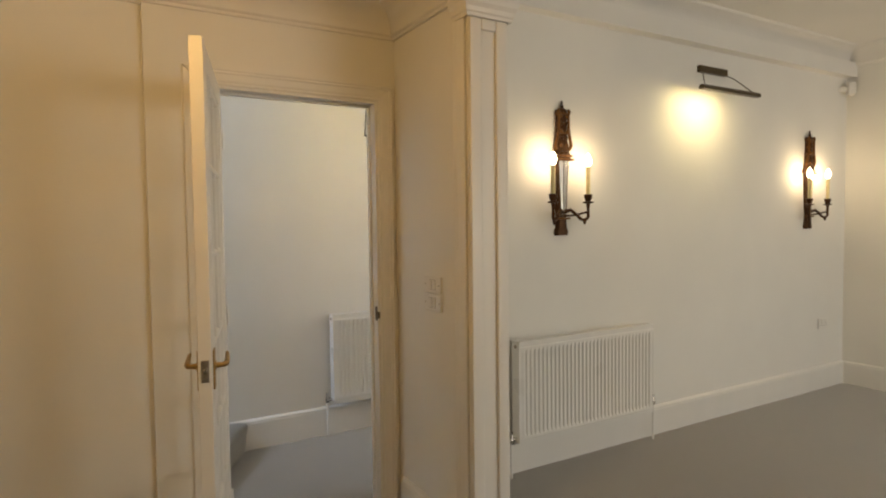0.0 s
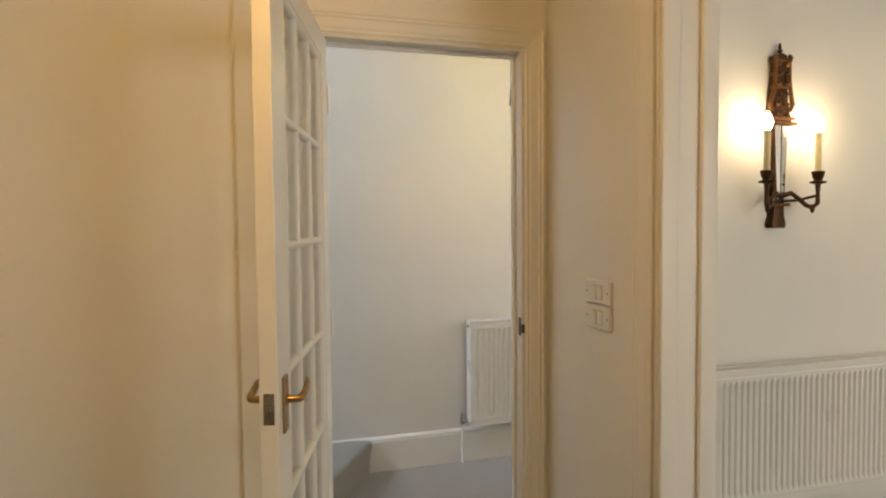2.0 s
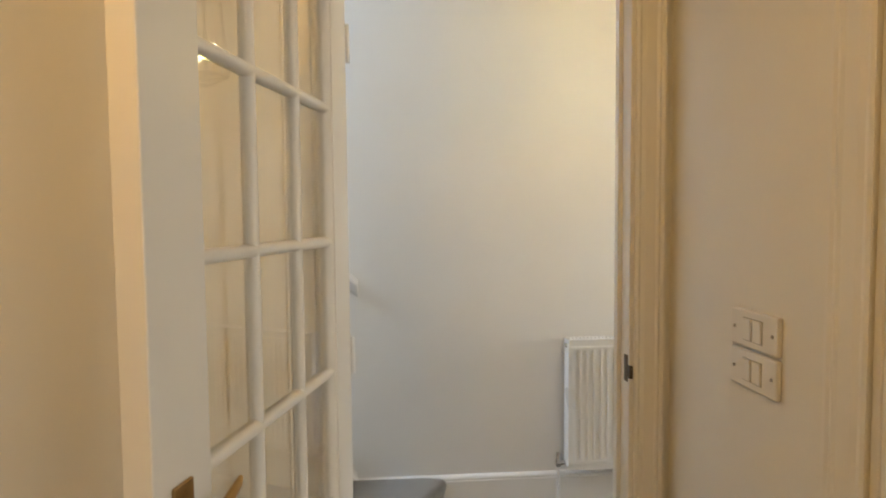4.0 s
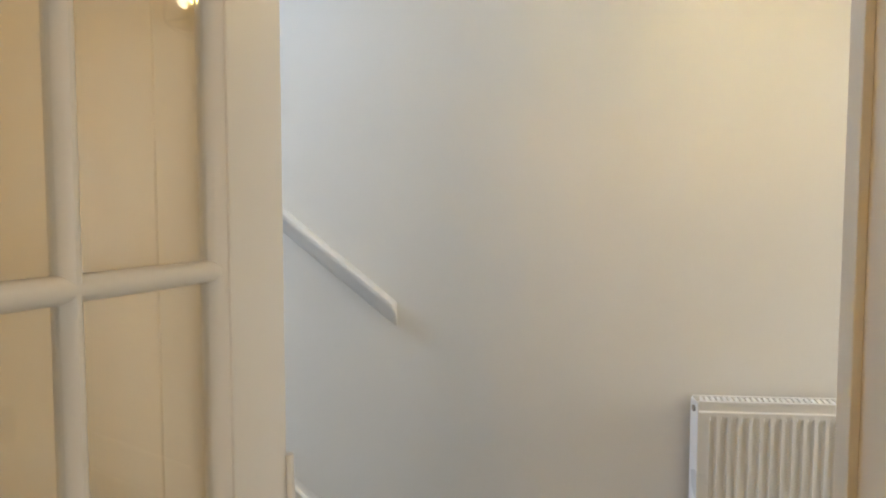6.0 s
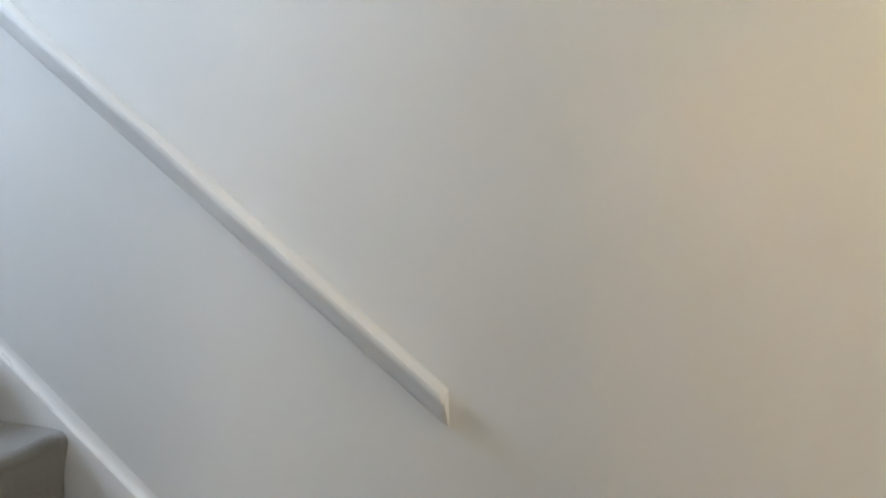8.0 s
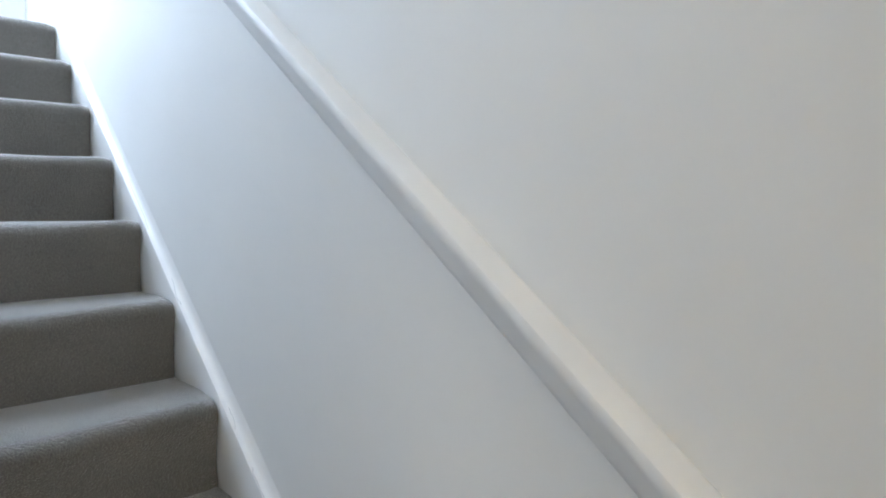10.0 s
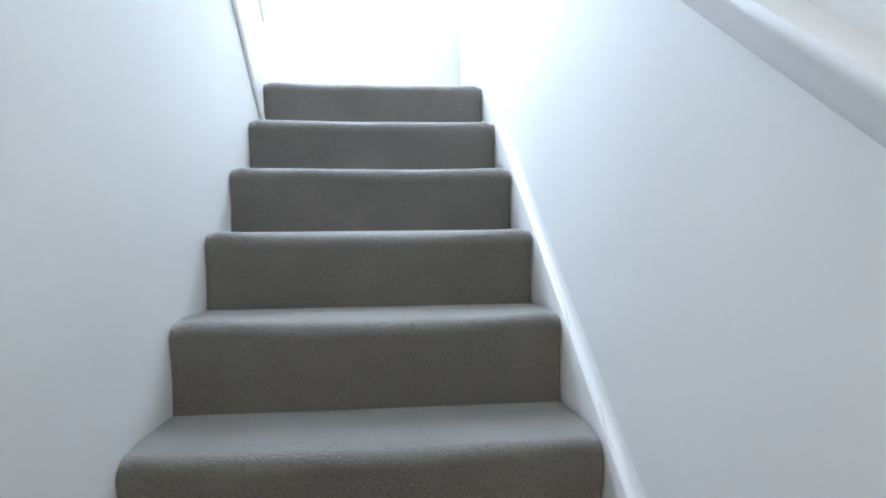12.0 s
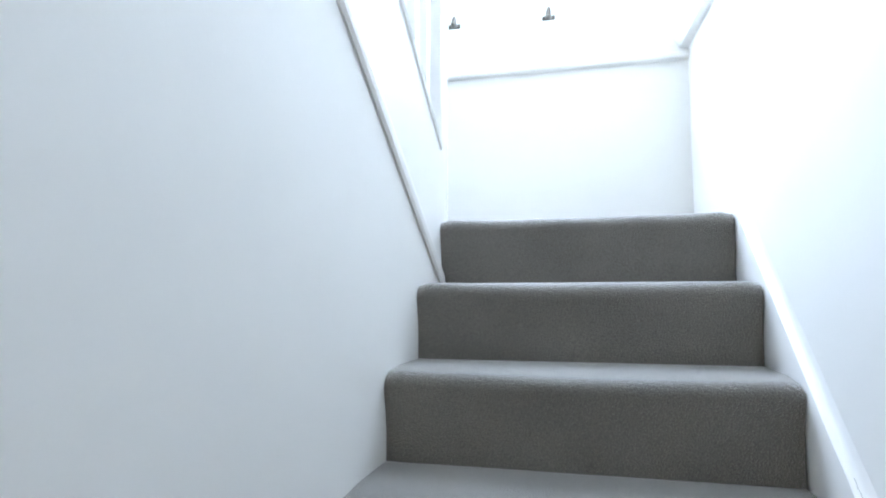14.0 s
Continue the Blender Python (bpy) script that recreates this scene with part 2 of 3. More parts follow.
# ---- skirting, cornices, casings ----
SKIRT = [(0, 0), (0.020, 0), (0.020, 0.166), (0.0175, 0.172), (0.0185, 0.178), (0.014, 0.186), (0.007, 0.191), (0, 0.193)]


def skirting(name, a, b, out, label="white painted moulded skirting board"):
    bm = sweep(bmesh.new(), SKIRT, [(*a, 0.0), (*b, 0.0)], (*out, 0), (0, 0, 1))
    return tagged(link(name, bm, GLOSS), label, "skirting", kind="structure")


skirting("baseboard_hall", (-0.412, STAIR_Y), (RIGHT_X, STAIR_Y), (0, -1))
skirting("baseboard_room", (WALL_X[1], ROOM_Y), (RIGHT_X, ROOM_Y), (0, -1))
skirting("baseboard_east", (RIGHT_X, ROOM_Y - 0.02), (RIGHT_X, BACK_Y), (-1, 0))
skirting("baseboard_switch", (WALL_X[0], DOOR_Y - 0.045), (WALL_X[0], -1.845), (-1, 0))
skirting("baseboard_recess", (LEFT_X, -1.24), (-0.62, -1.24), (0, -1))
skirting("baseboard_door", (-0.62, DOOR_Y), (OPEN_L - 0.075, DOOR_Y), (0, -1))
skirting("baseboard_hall_inner", (OPEN_R + 0.1, HALL_Y), (RIGHT_X, HALL_Y), (0, 1))


def cornice(name, a, b, out, top, drop=0.13, reach=0.13):
    """A cove with fillets between wall and ceiling."""
    prof = [(0, 0), (0, -drop), (0.014, -drop), (0.016, -drop + 0.012), (0.024, -drop + 0.016)]
    for k in range(7):
        t = k / 6 * math.pi / 2
        prof.append((0.028 + (reach - 0.045) * (1 - math.cos(t)), -drop + 0.02 + (drop - 0.036) * math.sin(t)))
    prof += [(reach - 0.01, -0.014), (reach - 0.004, -0.010), (reach, 0)]
    bm = sweep(bmesh.new(), prof, [(*a, top), (*b, top)], (*out, 0), (0, 0, 1))
    return tagged(link(name, bm, CEILING, smooth=True), "plain cream plaster cove cornice", "cornice", kind="structure")


cornice("cornice_door", (-0.62, DOOR_Y), (WALL_X[0], DOOR_Y), (0, -1), LOBBY_TOP)
cornice("cornice_recess", (LEFT_X, -1.24), (-0.62, -1.24), (0, -1), LOBBY_TOP)
cornice("cornice_switch", (WALL_X[0], DOOR_Y), (WALL_X[0], BACK_Y), (-1, 0), LOBBY_TOP)
cornice("cornice_room", (WALL_X[1], ROOM_Y), (RIGHT_X, ROOM_Y), (0, -1), ROOM_TOP, 0.15, 0.15)
cornice("cornice_east", (RIGHT_X, ROOM_Y), (RIGHT_X, BACK_Y), (-1, 0), ROOM_TOP, 0.15, 0.15)

CASING = [(0, 0), (0, 0.008), (0.006, 0.012), (0.012, 0.011), (0.022, 0.015), (0.046, 0.018), (0.052, 0.022), (0.058, 0.020), (0.064, 0.024), (0.070, 0.024), (0.072, 0.0)]
PLAIN = [(0, 0), (0, 0.008), (0.004, 0.011), (0.066, 0.011), (0.071, 0.008), (0.072, 0)]


def door_frame():
    """Lining, stops and moulded architraves of the doorway."""
    t = thing("door_frame", (0, 0, 0), "white painted door frame with moulded architrave", "door frame")
    t["kind"] = "structure"
    y0, y1 = DOOR_Y - 0.002, HALL_Y + 0.002
    for nm, lo, hi in (("jamb", (OPEN_L, y0, 0), (OPEN_L + 0.022, y1, OPEN_TOP)), ("jamb", (OPEN_R - 0.022, y0, 0), (OPEN_R, y1, OPEN_TOP)), ("head", (OPEN_L + 0.022, y0, OPEN_TOP - 0.022), (OPEN_R - 0.022, y1, OPEN_TOP))):
        part(nm, box(lo, hi, 0.002), GLOSS, t)
    for nm, lo, hi in (("stop", (OPEN_L + 0.022, -1.215, 0), (OPEN_L + 0.034, -1.193, OPEN_TOP - 0.022)), ("stop", (OPEN_R - 0.034, -1.215, 0), (OPEN_R - 0.022, -1.193, OPEN_TOP - 0.022)), ("stop", (OPEN_L + 0.034, -1.215, OPEN_TOP - 0.034), (OPEN_R - 0.034, -1.193, OPEN_TOP - 0.022))):
        part(nm, box(lo, hi, 0.0015), GLOSS, t)
    for y, out in ((DOOR_Y, -1), (HALL_Y, 1)):
        l, r, top = OPEN_L + 0.010, OPEN_R - 0.010, OPEN_TOP - 0.010
        part("architrave", sweep(bmesh.new(), PLAIN if out < 0 else CASING, [(l, y, 0), (l, y, top)], [(-1, 0, 0), (-1, 0, 1)], [(0, out, 0)] * 2), GLOSS, t)
        part("architrave", sweep(bmesh.new(), CASING, [(r, y, 0), (r, y, top)], [(1, 0, 0), (1, 0, 1)], [(0, out, 0)] * 2), GLOSS, t)
        part("architrave", sweep(bmesh.new(), CASING, [(l, y, top), (r, y, top)], [(-1, 0, 1), (1, 0, 1)], [(0, out, 0)] * 2), GLOSS, t)
    part("strike_plate", boxes(((OPEN_R - 0.024, -1.260, 0.966), (OPEN_R - 0.0205, -1.238, 1.034)), ((OPEN_R - 0.024, -1.277, 0.978), (OPEN_R - 0.016, -1.260, 1.010)), bevel=0.0008), DARKMETAL, t, "dark metal strike plate")
    return t


door_frame()


def opening_casing():
    """Panelled lining and casings of the wide opening, with a capital."""
    t = thing("opening_casing", (0, 0, 0), "white panelled pilaster casing with a moulded capital", "pilaster")
    t["kind"] = "structure"
    x0, x1, y = WALL_X[0] + 0.004, WALL_X[1] + 0.002, -1.902
    part("lining", box((x0, y - 0.016, 0), (x1, y, 2.33), 0.002), GLOSS, t)
    for nm, lo, hi in (("stile", (x0, y - 0.030, 0), (x0 + 0.055, y - 0.016, 2.235)), ("stile", (x1 - 0.055, y - 0.030, 0), (x1, y - 0.016, 2.235)), ("rail", (x0 + 0.055, y - 0.030, 2.19), (x1 - 0.055, y - 0.016, 2.235)), ("rail", (x0 + 0.055, y - 0.030, 0), (x1 - 0.055, y - 0.016, 0.20))):
        part(nm, box(lo, hi, 0.0065, 4), GLOSS, t, smooth=True)
    for x, out in ((WALL_X[0], -1), (WALL_X[1], 1)):
        bm = sweep(bmesh.new(), [(a * 1.1, b * 0.6) for a, b in CASING], [(x, y, 0), (x, y, 2.235)], (0, 1, 0), (out, 0, 0))
        part("casing", bm, GLOSS, t)
    prof = [(0, 0), (0.007, 0), (0.009, 0.012), (0.014, 0.018), (0.017, 0.034), (0.026, 0.05), (0.029, 0.066), (0.029, 0.085), (0, 0.085)]
    bm = bmesh.new()
    ya, yb = y - 0.030, y + 0.075
    corners = [(x0 - 0.010, yb), (x0 - 0.010, ya), (x1 + 0.010, ya), (x1 + 0.010, yb)]
    outs = [(-1, 0, 0), (-1, -1, 0), (1, -1, 0), (1, 0, 0)]
    sweep(bm, prof, [(cx, cy, 2.235) for cx, cy in corners], outs, [(0, 0, 1)] * 4)
    part("capital", bm, GLOSS, t, "moulded white capital")
    part("header_lining", box((x0, -5.2, 2.314), (x1, y - 0.018, 2.33)), GLOSS, t)
    part("header_casing", boxes(((x0 - 0.012, -5.2, 2.325), (x0, y + 0.08, 2.42)), ((x1, -5.2, 2.325), (x1 + 0.012, y + 0.08, 2.42))), GLOSS, t)
    return t


opening_casing()

# ---- the glazed door ----


def glazed_door():
    t = thing("glazed_door", (-0.332, -1.249, 0.008), "white painted multi-pane glazed door standing open", "door", turn=-103.5)
    w, h, th = 0.762, 1.992, 0.040          # local x runs from the hinge, local y to the hall side
    l, r, bot, top = 0.100, 0.634, 0.146, 1.912
    add = lambda nm, lo, hi, bv=0.002: part(nm, box(lo, hi, bv), GLOSS, t)
    add("stile", (0, -th, 0), (l, 0, h))
    add("stile", (r, -th, 0), (w, 0, h))
    add("rail", (l, -th, 0), (r, 0, bot))
    add("rail", (l, -th, top), (r, 0, h))
    cols, rows = 3, 6
    bar, slim = 0.023, 0.016
    pw, ph = (r - l - slim * (cols - 1)) / cols, (top - bot - bar * (rows - 1)) / rows
    ovolo = [(-0.0115, -0.001), (-0.0115, 0.003), (-0.0105, 0.007), (-0.0075, 0.0115), (-0.003, 0.0138), (0.003, 0.0138), (0.0075, 0.0115), (0.0105, 0.007), (0.0115, 0.003), (0.0115, -0.001)]
    edge = [(0.0, -0.001), (0.0, 0.0165), (0.003, 0.0160), (0.008, 0.0125), (0.0115, 0.007), (0.013, 0.002), (0.013, -0.001)]
    for s in (1, -1):
        for k in range(1, cols):
            x = l + k * pw + (k - 0.5) * slim
            part("glazing_bar", sweep(bmesh.new(), [(a * 0.7, b) for a, b in ovolo], [(x, -th / 2, bot), (x, -th / 2, top)], (1, 0, 0), (0, s, 0)), GLOSS, t, smooth=True)
        for k in range(1, rows):
            z = bot + k * ph + (k - 0.5) * bar
            part("glazing_bar", sweep(bmesh.new(), ovolo, [(l, -th / 2, z), (r, -th / 2, z)], (0, 0, 1), (0, s * 1.03, 0)), GLOSS, t, smooth=True)
        for a, b, inward in (((l, bot), (l, top), (1, 0, 0)), ((r, bot), (r, top), (-1, 0, 0)), ((l, bot), (r, bot), (0, 0, 1)), ((l, top), (r, top), (0, 0, -1))):
            part("glazing_bead", sweep(bmesh.new(), edge, [(a[0], -th / 2, a[1]), (b[0], -th / 2, b[1])], inward, (0, s, 0)), GLOSS, t, smooth=True)
    for i in range(cols):
        for k in range(rows):
            x, z = l + i * (pw + slim), bot + k * (ph + bar)
            p = part("pane", box((x - 0.004, -th / 2 - 0.002, z - 0.004), (x + pw + 0.004, -th / 2 + 0.002, z + ph + 0.004)), GLASS, t)
            p.visible_shadow = False
    zl = 0.985
    part("lock_plate", box((w - 0.001, -0.031, zl - 0.034), (w + 0.002, -0.008, zl + 0.034), 0.0006), STEEL, t, "worn steel lock plate")
    part("latch", box((w, -0.024, zl - 0.006), (w + 0.010, -0.014, zl + 0.010), 0.003), CHROME, t)
    for s in (1, -1):
        y = 0.0 if s > 0 else -th
        hx = w - 0.055
        plate = part("handle_plate", box((hx - 0.021, min(y, y + s * 0.006), zl - 0.066), (hx + 0.021, max(y, y + s * 0.006), zl + 0.058), 0.002), BRASS, t, "aged brass handle plate")
        zh = zl + 0.006
        bm = tube(bmesh.new(), [(hx, y + s * 0.005, zh), (hx, y + s * 0.009, zh), (hx, y + s * 0.010, zh), (hx, y + s * 0.026, zh), (hx - 0.003, y + s * 0.033, zh + 0.001), (hx - 0.011, y + s * 0.037, zh + 0.002), (hx - 0.042, y + s * 0.039, zh + 0.007), (hx - 0.076, y + s * 0.038, zh + 0.018), (hx - 0.088, y + s * 0.036, zh + 0.023)], [0.014, 0.014, 0.009, 0.0075, 0.009, 0.0095, 0.0078, 0.0066, 0.0035], 14)
        part("lever", bm, BRASS, plate, "aged brass lever handle", smooth=True)
        for dz in (0.046, -0.054):
            part("screw", tube(bmesh.new(), [(hx, y + s * 0.005, zl + dz), (hx, y + s * 0.0072, zl + dz)], 0.0035, 8), BRASS, plate)
    for z in (0.2, 1.0, 1.75):
        part("hinge", tube(bmesh.new(), [(0.0, 0.006, z), (0.0, 0.004, z + 0.09)], 0.005, 8), GLOSS, t)
    return t


glazed_door()

# ---- stairs ----
STEPS = 12
WALL_SIDE = [0.0, -0.434, -0.791] + [-1.347 + (5 - k) * GOING for k in range(4, STEPS + 1)]
INNER_SIDE = [-0.68, -0.79, -0.90] + [-1.347 + (5 - k) * GOING for k in range(4, STEPS + 1)]
Y_A, Y_B = -0.038, -0.829
staircase = thing("staircase", (0, 0, 0), "carpeted staircase with winders and white strings", "staircase")


def carpet_step(k, back_a, back_b):
    """One carpet-wrapped step: a riser, a soft rolled nosing and a tread, lofted from the wall to the inner side."""
    xa, xb, z = WALL_SIDE[k - 1], INNER_SIDE[k - 1], k * RISER
    y_end = -1.16 if k < 3 else Y_B
    roll = [(0.018, -RISER - 0.004), (0.016, -0.125), (0.011, -0.085), (0.004, -0.056)]
    roll += [(0.026 - 0.028 * math.cos(a), -0.028 + 0.028 * math.sin(a)) for a in [radians(d) for d in (-25, 0, 22, 45, 68, 90)]]
    n = 28
    bm = bmesh.new()
    rows = []
    for i in range(n + 1):
        f = i / n
        y = Y_A + (y_end - Y_A) * f
        x = xa + (xb - xa) * f
        deep = (back_a + (back_b - back_a) * f) + 0.03
        edge = min(f, 1 - f) * abs(y_end - Y_A)
        tuck = 0.010 * max(0.0, 1 - edge / 0.022)
        dip = (0.015 if k < 10 else 0.008) * math.sin(math.pi * f) + 0.0035 * noise.noise((k * 3.1, f * 4.0, 1.7))
        row = []
        for a, b in roll + [(0.09, 0.0), (deep * 0.7, 0.001), (deep, 0.002)]:
            near = max(0.0, 1 - a / 0.085) if b > -0.05 else max(0.0, 0.95 + (b + 0.05) / 0.13)
            row.append(bm.verts.new((x - a - tuck * 0.5 - 0.004 * noise.noise((k * 5.3, f * 5.0, b * 9.0)), y, z + b - (dip + tuck) * near)))
        rows.append(row)
    for r, q in zip(rows, rows[1:]):
        for j in range(len(r) - 1):
            bm.faces.new((r[j], r[j + 1], q[j + 1], q[j]))
    for row in (rows[0], rows[-1]):
        low = [bm.verts.new((v.co.x, v.co.y, z - RISER - 0.004)) for v in row[1:]]
        chain = row + low[::-1]
        bm.faces.new(chain)
    return part("step", bm, CARPET, staircase, smooth=True)


for k in range(1, STEPS + 1):
    if k < STEPS:
        da, db = WALL_SIDE[k - 1] - WALL_SIDE[k], INNER_SIDE[k - 1] - INNER_SIDE[k]
    else:
        da = db = WALL_SIDE[-1] - FAR_X - 0.035
    carpet_step(k, da, db)

SLOPE = RISER / GOING
ANG = math.atan(SLOPE)


def string_board(name, y, out, x_lo, x_hi, over, deep, parent, label):
    """A sloping string with a rounded top edge, from x_hi (low end) up to x_lo."""
    z_at = lambda x: 5 * RISER + (-1.347 - x) * SLOPE + over
    prof = [(0, -deep), (0.020, -deep), (0.020, -0.008), (0.019, -0.003), (0.016, 0.0), (0.011, 0.002), (0.007, 0.006), (0.003, 0.016), (0, 0.030)]
    bm = bmesh.new()
    n = 60
    st = [(x_hi + (x_lo - x_hi) * i / n, y, 0) for i in range(n + 1)]
    st = [(x, y, z_at(x) + 0.0016 * noise.noise((x * 9, 0.3, 0.2))) for x, y, _ in st]
    sweep(bm, prof, st, (0, out, 0), (0, 0, 1))
    return part(name, bm, GLOSS, parent, label, smooth=True)


wall_string = string_board("wall_string", STAIR_Y, -1, -3.12, -0.41, -0.002, 0.20, staircase, "white painted sloping wall string")
crack_rng = random.Random(7)
for start, length in ((-1.40, 0.05), (-1.52, 0.04), (-1.80, 0.07), (-2.02, 0.18), (-2.32, 0.05)):
    pts, y = [], -0.030
    for k in range(15):
        x = start - length * k / 14
        y = min(-0.026, max(-0.0345, y + 0.0012 * (k > 3) + 0.005 * (crack_rng.random() - 0.5)))
        lift = -0.002 + (0.034 + y) * 0.6
        pts.append((x, y, 5 * RISER + (-1.347 - x) * SLOPE - 0.002 + lift + 0.0016 * noise.noise((x * 9, 0.3, 0.2)) + 0.0004))
    part("paint_crack", tube(bmesh.new(), pts, 0.0005, 5), CRACKED, wall_string, "fine crack in the paint")
structure("landing_floor", box((FAR_X, -1.80, STEPS * RISER - 0.2), (WALL_SIDE[-1] - 0.05, -0.0, STEPS * RISER - 0.004)), CARPET, "taupe carpeted half landing", "floor")

RAILPROF = [(0.0, -0.042), (0.006, -0.042), (0.011, -0.039), (0.020, -0.026), (0.028, -0.012), (0.034, -0.004), (0.036, 0.004), (0.033, 0.012), (0.025, 0.017), (0.012, 0.020), (0.0, 0.021)]


def wall_handrail():
    t = thing("handrail", (-0.395, STAIR_Y, 1.081), "white painted wooden handrail fixed to the stair wall", "handrail")
    x1 = -3.35
    up = Vector((-math.cos(ANG), 0, math.sin(ANG)))
    nrm = (math.sin(ANG), 0, math.cos(ANG))
    run = (-0.395 - x1) / math.cos(ANG)
    ends = [tuple(up * 0.0), tuple(up * 0.012), tuple(up * run)]
    us, vs = [(0, -0.90, 0), (0, -1, 0), (0, -1, 0)], [(0, 0, 0.94 / math.cos(ANG)), (0, 0, 1 / math.cos(ANG)), nrm]
    part("rail", sweep(bmesh.new(), RAILPROF, ends[1:], us[1:], vs[1:]), GLOSS, t, smooth=True)
    part("end_cap", sweep(bmesh.new(), RAILPROF, ends[:2], us[:2], vs[:2]), GLOSS, t, "rounded white rail end", smooth=True)
    return t


wall_handrail()

# ---- upper flight and landing ----


def upper_flight():
    t = thing("upper_flight", (0, 0, 0), "upper stair flight with white string, balusters and newel", "staircase")
    x0, x1 = -3.04, -0.45
    z_low = SOFFIT
    prof = [(0, 0.002), (0.032, 0.002), (0.032, 0.395), (0, 0.395)]
    part("string", sweep(bmesh.new(), prof, [(x0, INNER_Y - 0.03, z_low(x0)), (x1, INNER_Y - 0.03, z_low(x1))], (0, 1, 0), (0, 0, 1)), GLOSS, t, "white painted closed string")
    prof = [(0, -0.014), (0.006, -0.018), (0.012, -0.012), (0.015, 0.004), (0.012, 0.022), (0.006, 0.034), (0, 0.038)]
    part("moulding", sweep(bmesh.new(), prof, [(x0 + 0.03, INNER_Y, z_low(x0 + 0.03)), (x1, INNER_Y, z_low(x1))], (0, 1, 0), (0, 0, 1)), GLOSS, t, smooth=True)
    prof = [(-0.045, 0), (0.012, 0), (0.016, 0.010), (0.012, 0.020), (-0.045, 0.020)]
    part("string_cap", sweep(bmesh.new(), prof, [(x0 + 0.04, INNER_Y - 0.005, z_low(x0 + 0.04) + 0.385), (x1, INNER_Y - 0.005, z_low(x1) + 0.385)], (0, 1, 0), (0, 0, 1)), GLOSS, t)
    part("newel", box((x0 - 0.075, INNER_Y - 0.085, 2.10), (x0 + 0.005, INNER_Y - 0.005, 3.55), 0.004), GLOSS, t, "square white newel post")
    part("newel_cap", box((x0 - 0.088, INNER_Y - 0.098, 3.55), (x0 + 0.018, INNER_Y + 0.008, 3.60), 0.012, 3), GLOSS, t)
    for i in range(21):
        x = x0 + 0.12 + i * 0.115
        part("baluster", box((x - 0.016, INNER_Y - 0.046, z_low(x) + 0.40), (x + 0.016, INNER_Y - 0.014, z_low(x) + 1.18), 0.002), GLOSS, t)
    prof = [(-0.03, 0), (0.03, 0), (0.034, 0.02), (0.026, 0.045), (0, 0.052), (-0.026, 0.045), (-0.034, 0.02)]
    part("banister", sweep(bmesh.new(), prof, [(x0, INNER_Y - 0.03, z_low(x0) + 1.17), (x1, INNER_Y - 0.03, z_low(x1) + 1.17)], (0, 1, 0), (0, 0, 1)), GLOSS, t)
    for k in range(10):
        xa = x0 + 0.06 + k * 0.245
        za = STEPS * RISER + (k + 1) * 0.157
        part("tread", box((xa, -1.80, za - 0.157), (xa + 0.27, INNER_Y - 0.105, za), 0.012, 2), CARPET, t)
    part("soffit", sweep(bmesh.new(), [(0, 0), (0.98, 0), (0.98, 0.02), (0, 0.02)], [(x0, -1.80, z_low(x0) - 0.01), (x1, -1.80, z_low(x1) - 0.01)], (0, 1, 0), (0, 0, 1)), PAINT, t)
    return t


upper_flight()


def landing_window():
    y0, y1, z0, z1 = WIN
    t = thing("window_1", (FAR_X, (y0 + y1) / 2, z0), "white painted sash window above the half landing", "window")
    t["kind"] = "structure"
    inv = Matrix.Translation((-FAR_X, -(y0 + y1) / 2, -z0))

    def add(nm, lo, hi, mat=GLOSS, bv=0.003, label="", parent=t):
        bm = box(lo, hi, bv)
        bm.transform(inv)
        return part(nm, bm, mat, parent, label)
    x = FAR_X
    add("window_sill", (x - 0.20, y0 - 0.05, z0 - 0.030), (x + 0.030, -0.002, z0), bv=0.010)
    add("architrave", (x, y1, z0), (x + 0.020, y1 + 0.07, z1 + 0.07))
    add("architrave", (x, y0 - 0.07, z0), (x + 0.020, y0, z1 + 0.07))
    add("architrave", (x, y0, z1), (x + 0.020, y1, z1 + 0.07))
    for a, b in ((y0, y0 + 0.035), (y1 - 0.035, y1)):
        add("window_frame", (x - 0.20, a, z0), (x - 0.02, b, z1))
    add("window_frame", (x - 0.20, y0 + 0.035, z1 - 0.035), (x - 0.02, y1 - 0.035, z1))
    a, b, mid = y0 + 0.035, y1 - 0.035, (z0 + z1) / 2
    for nm, xs, lo, hi in (("lower_sash", x - 0.10, z0, mid + 0.02), ("upper_sash", x - 0.15, mid - 0.02, z1 - 0.035)):
        s = add(nm, (xs, a, lo), (xs + 0.045, a + 0.05, hi))
        add("sash_stile", (xs, b - 0.05, lo), (xs + 0.045, b, hi), parent=s)
        add("sash_rail", (xs, a + 0.05, lo), (xs + 0.045, b - 0.05, lo + 0.075), parent=s)
        add("sash_rail", (xs, a + 0.05, hi - 0.045), (xs + 0.045, b - 0.05, hi), parent=s)
        p = add("pane", (xs + 0.02, a + 0.05, lo + 0.075), (xs + 0.024, b - 0.05, hi - 0.045), GLASS, 0, parent=s)
        p.visible_shadow = False
        for f in (0.333, 0.667):
            yy = a + (b - a) * f
            add("glazing_bar", (xs + 0.008, yy - 0.011, lo + 0.075), (xs + 0.038, yy + 0.011, hi - 0.045), parent=s)
    return t


landing_window()


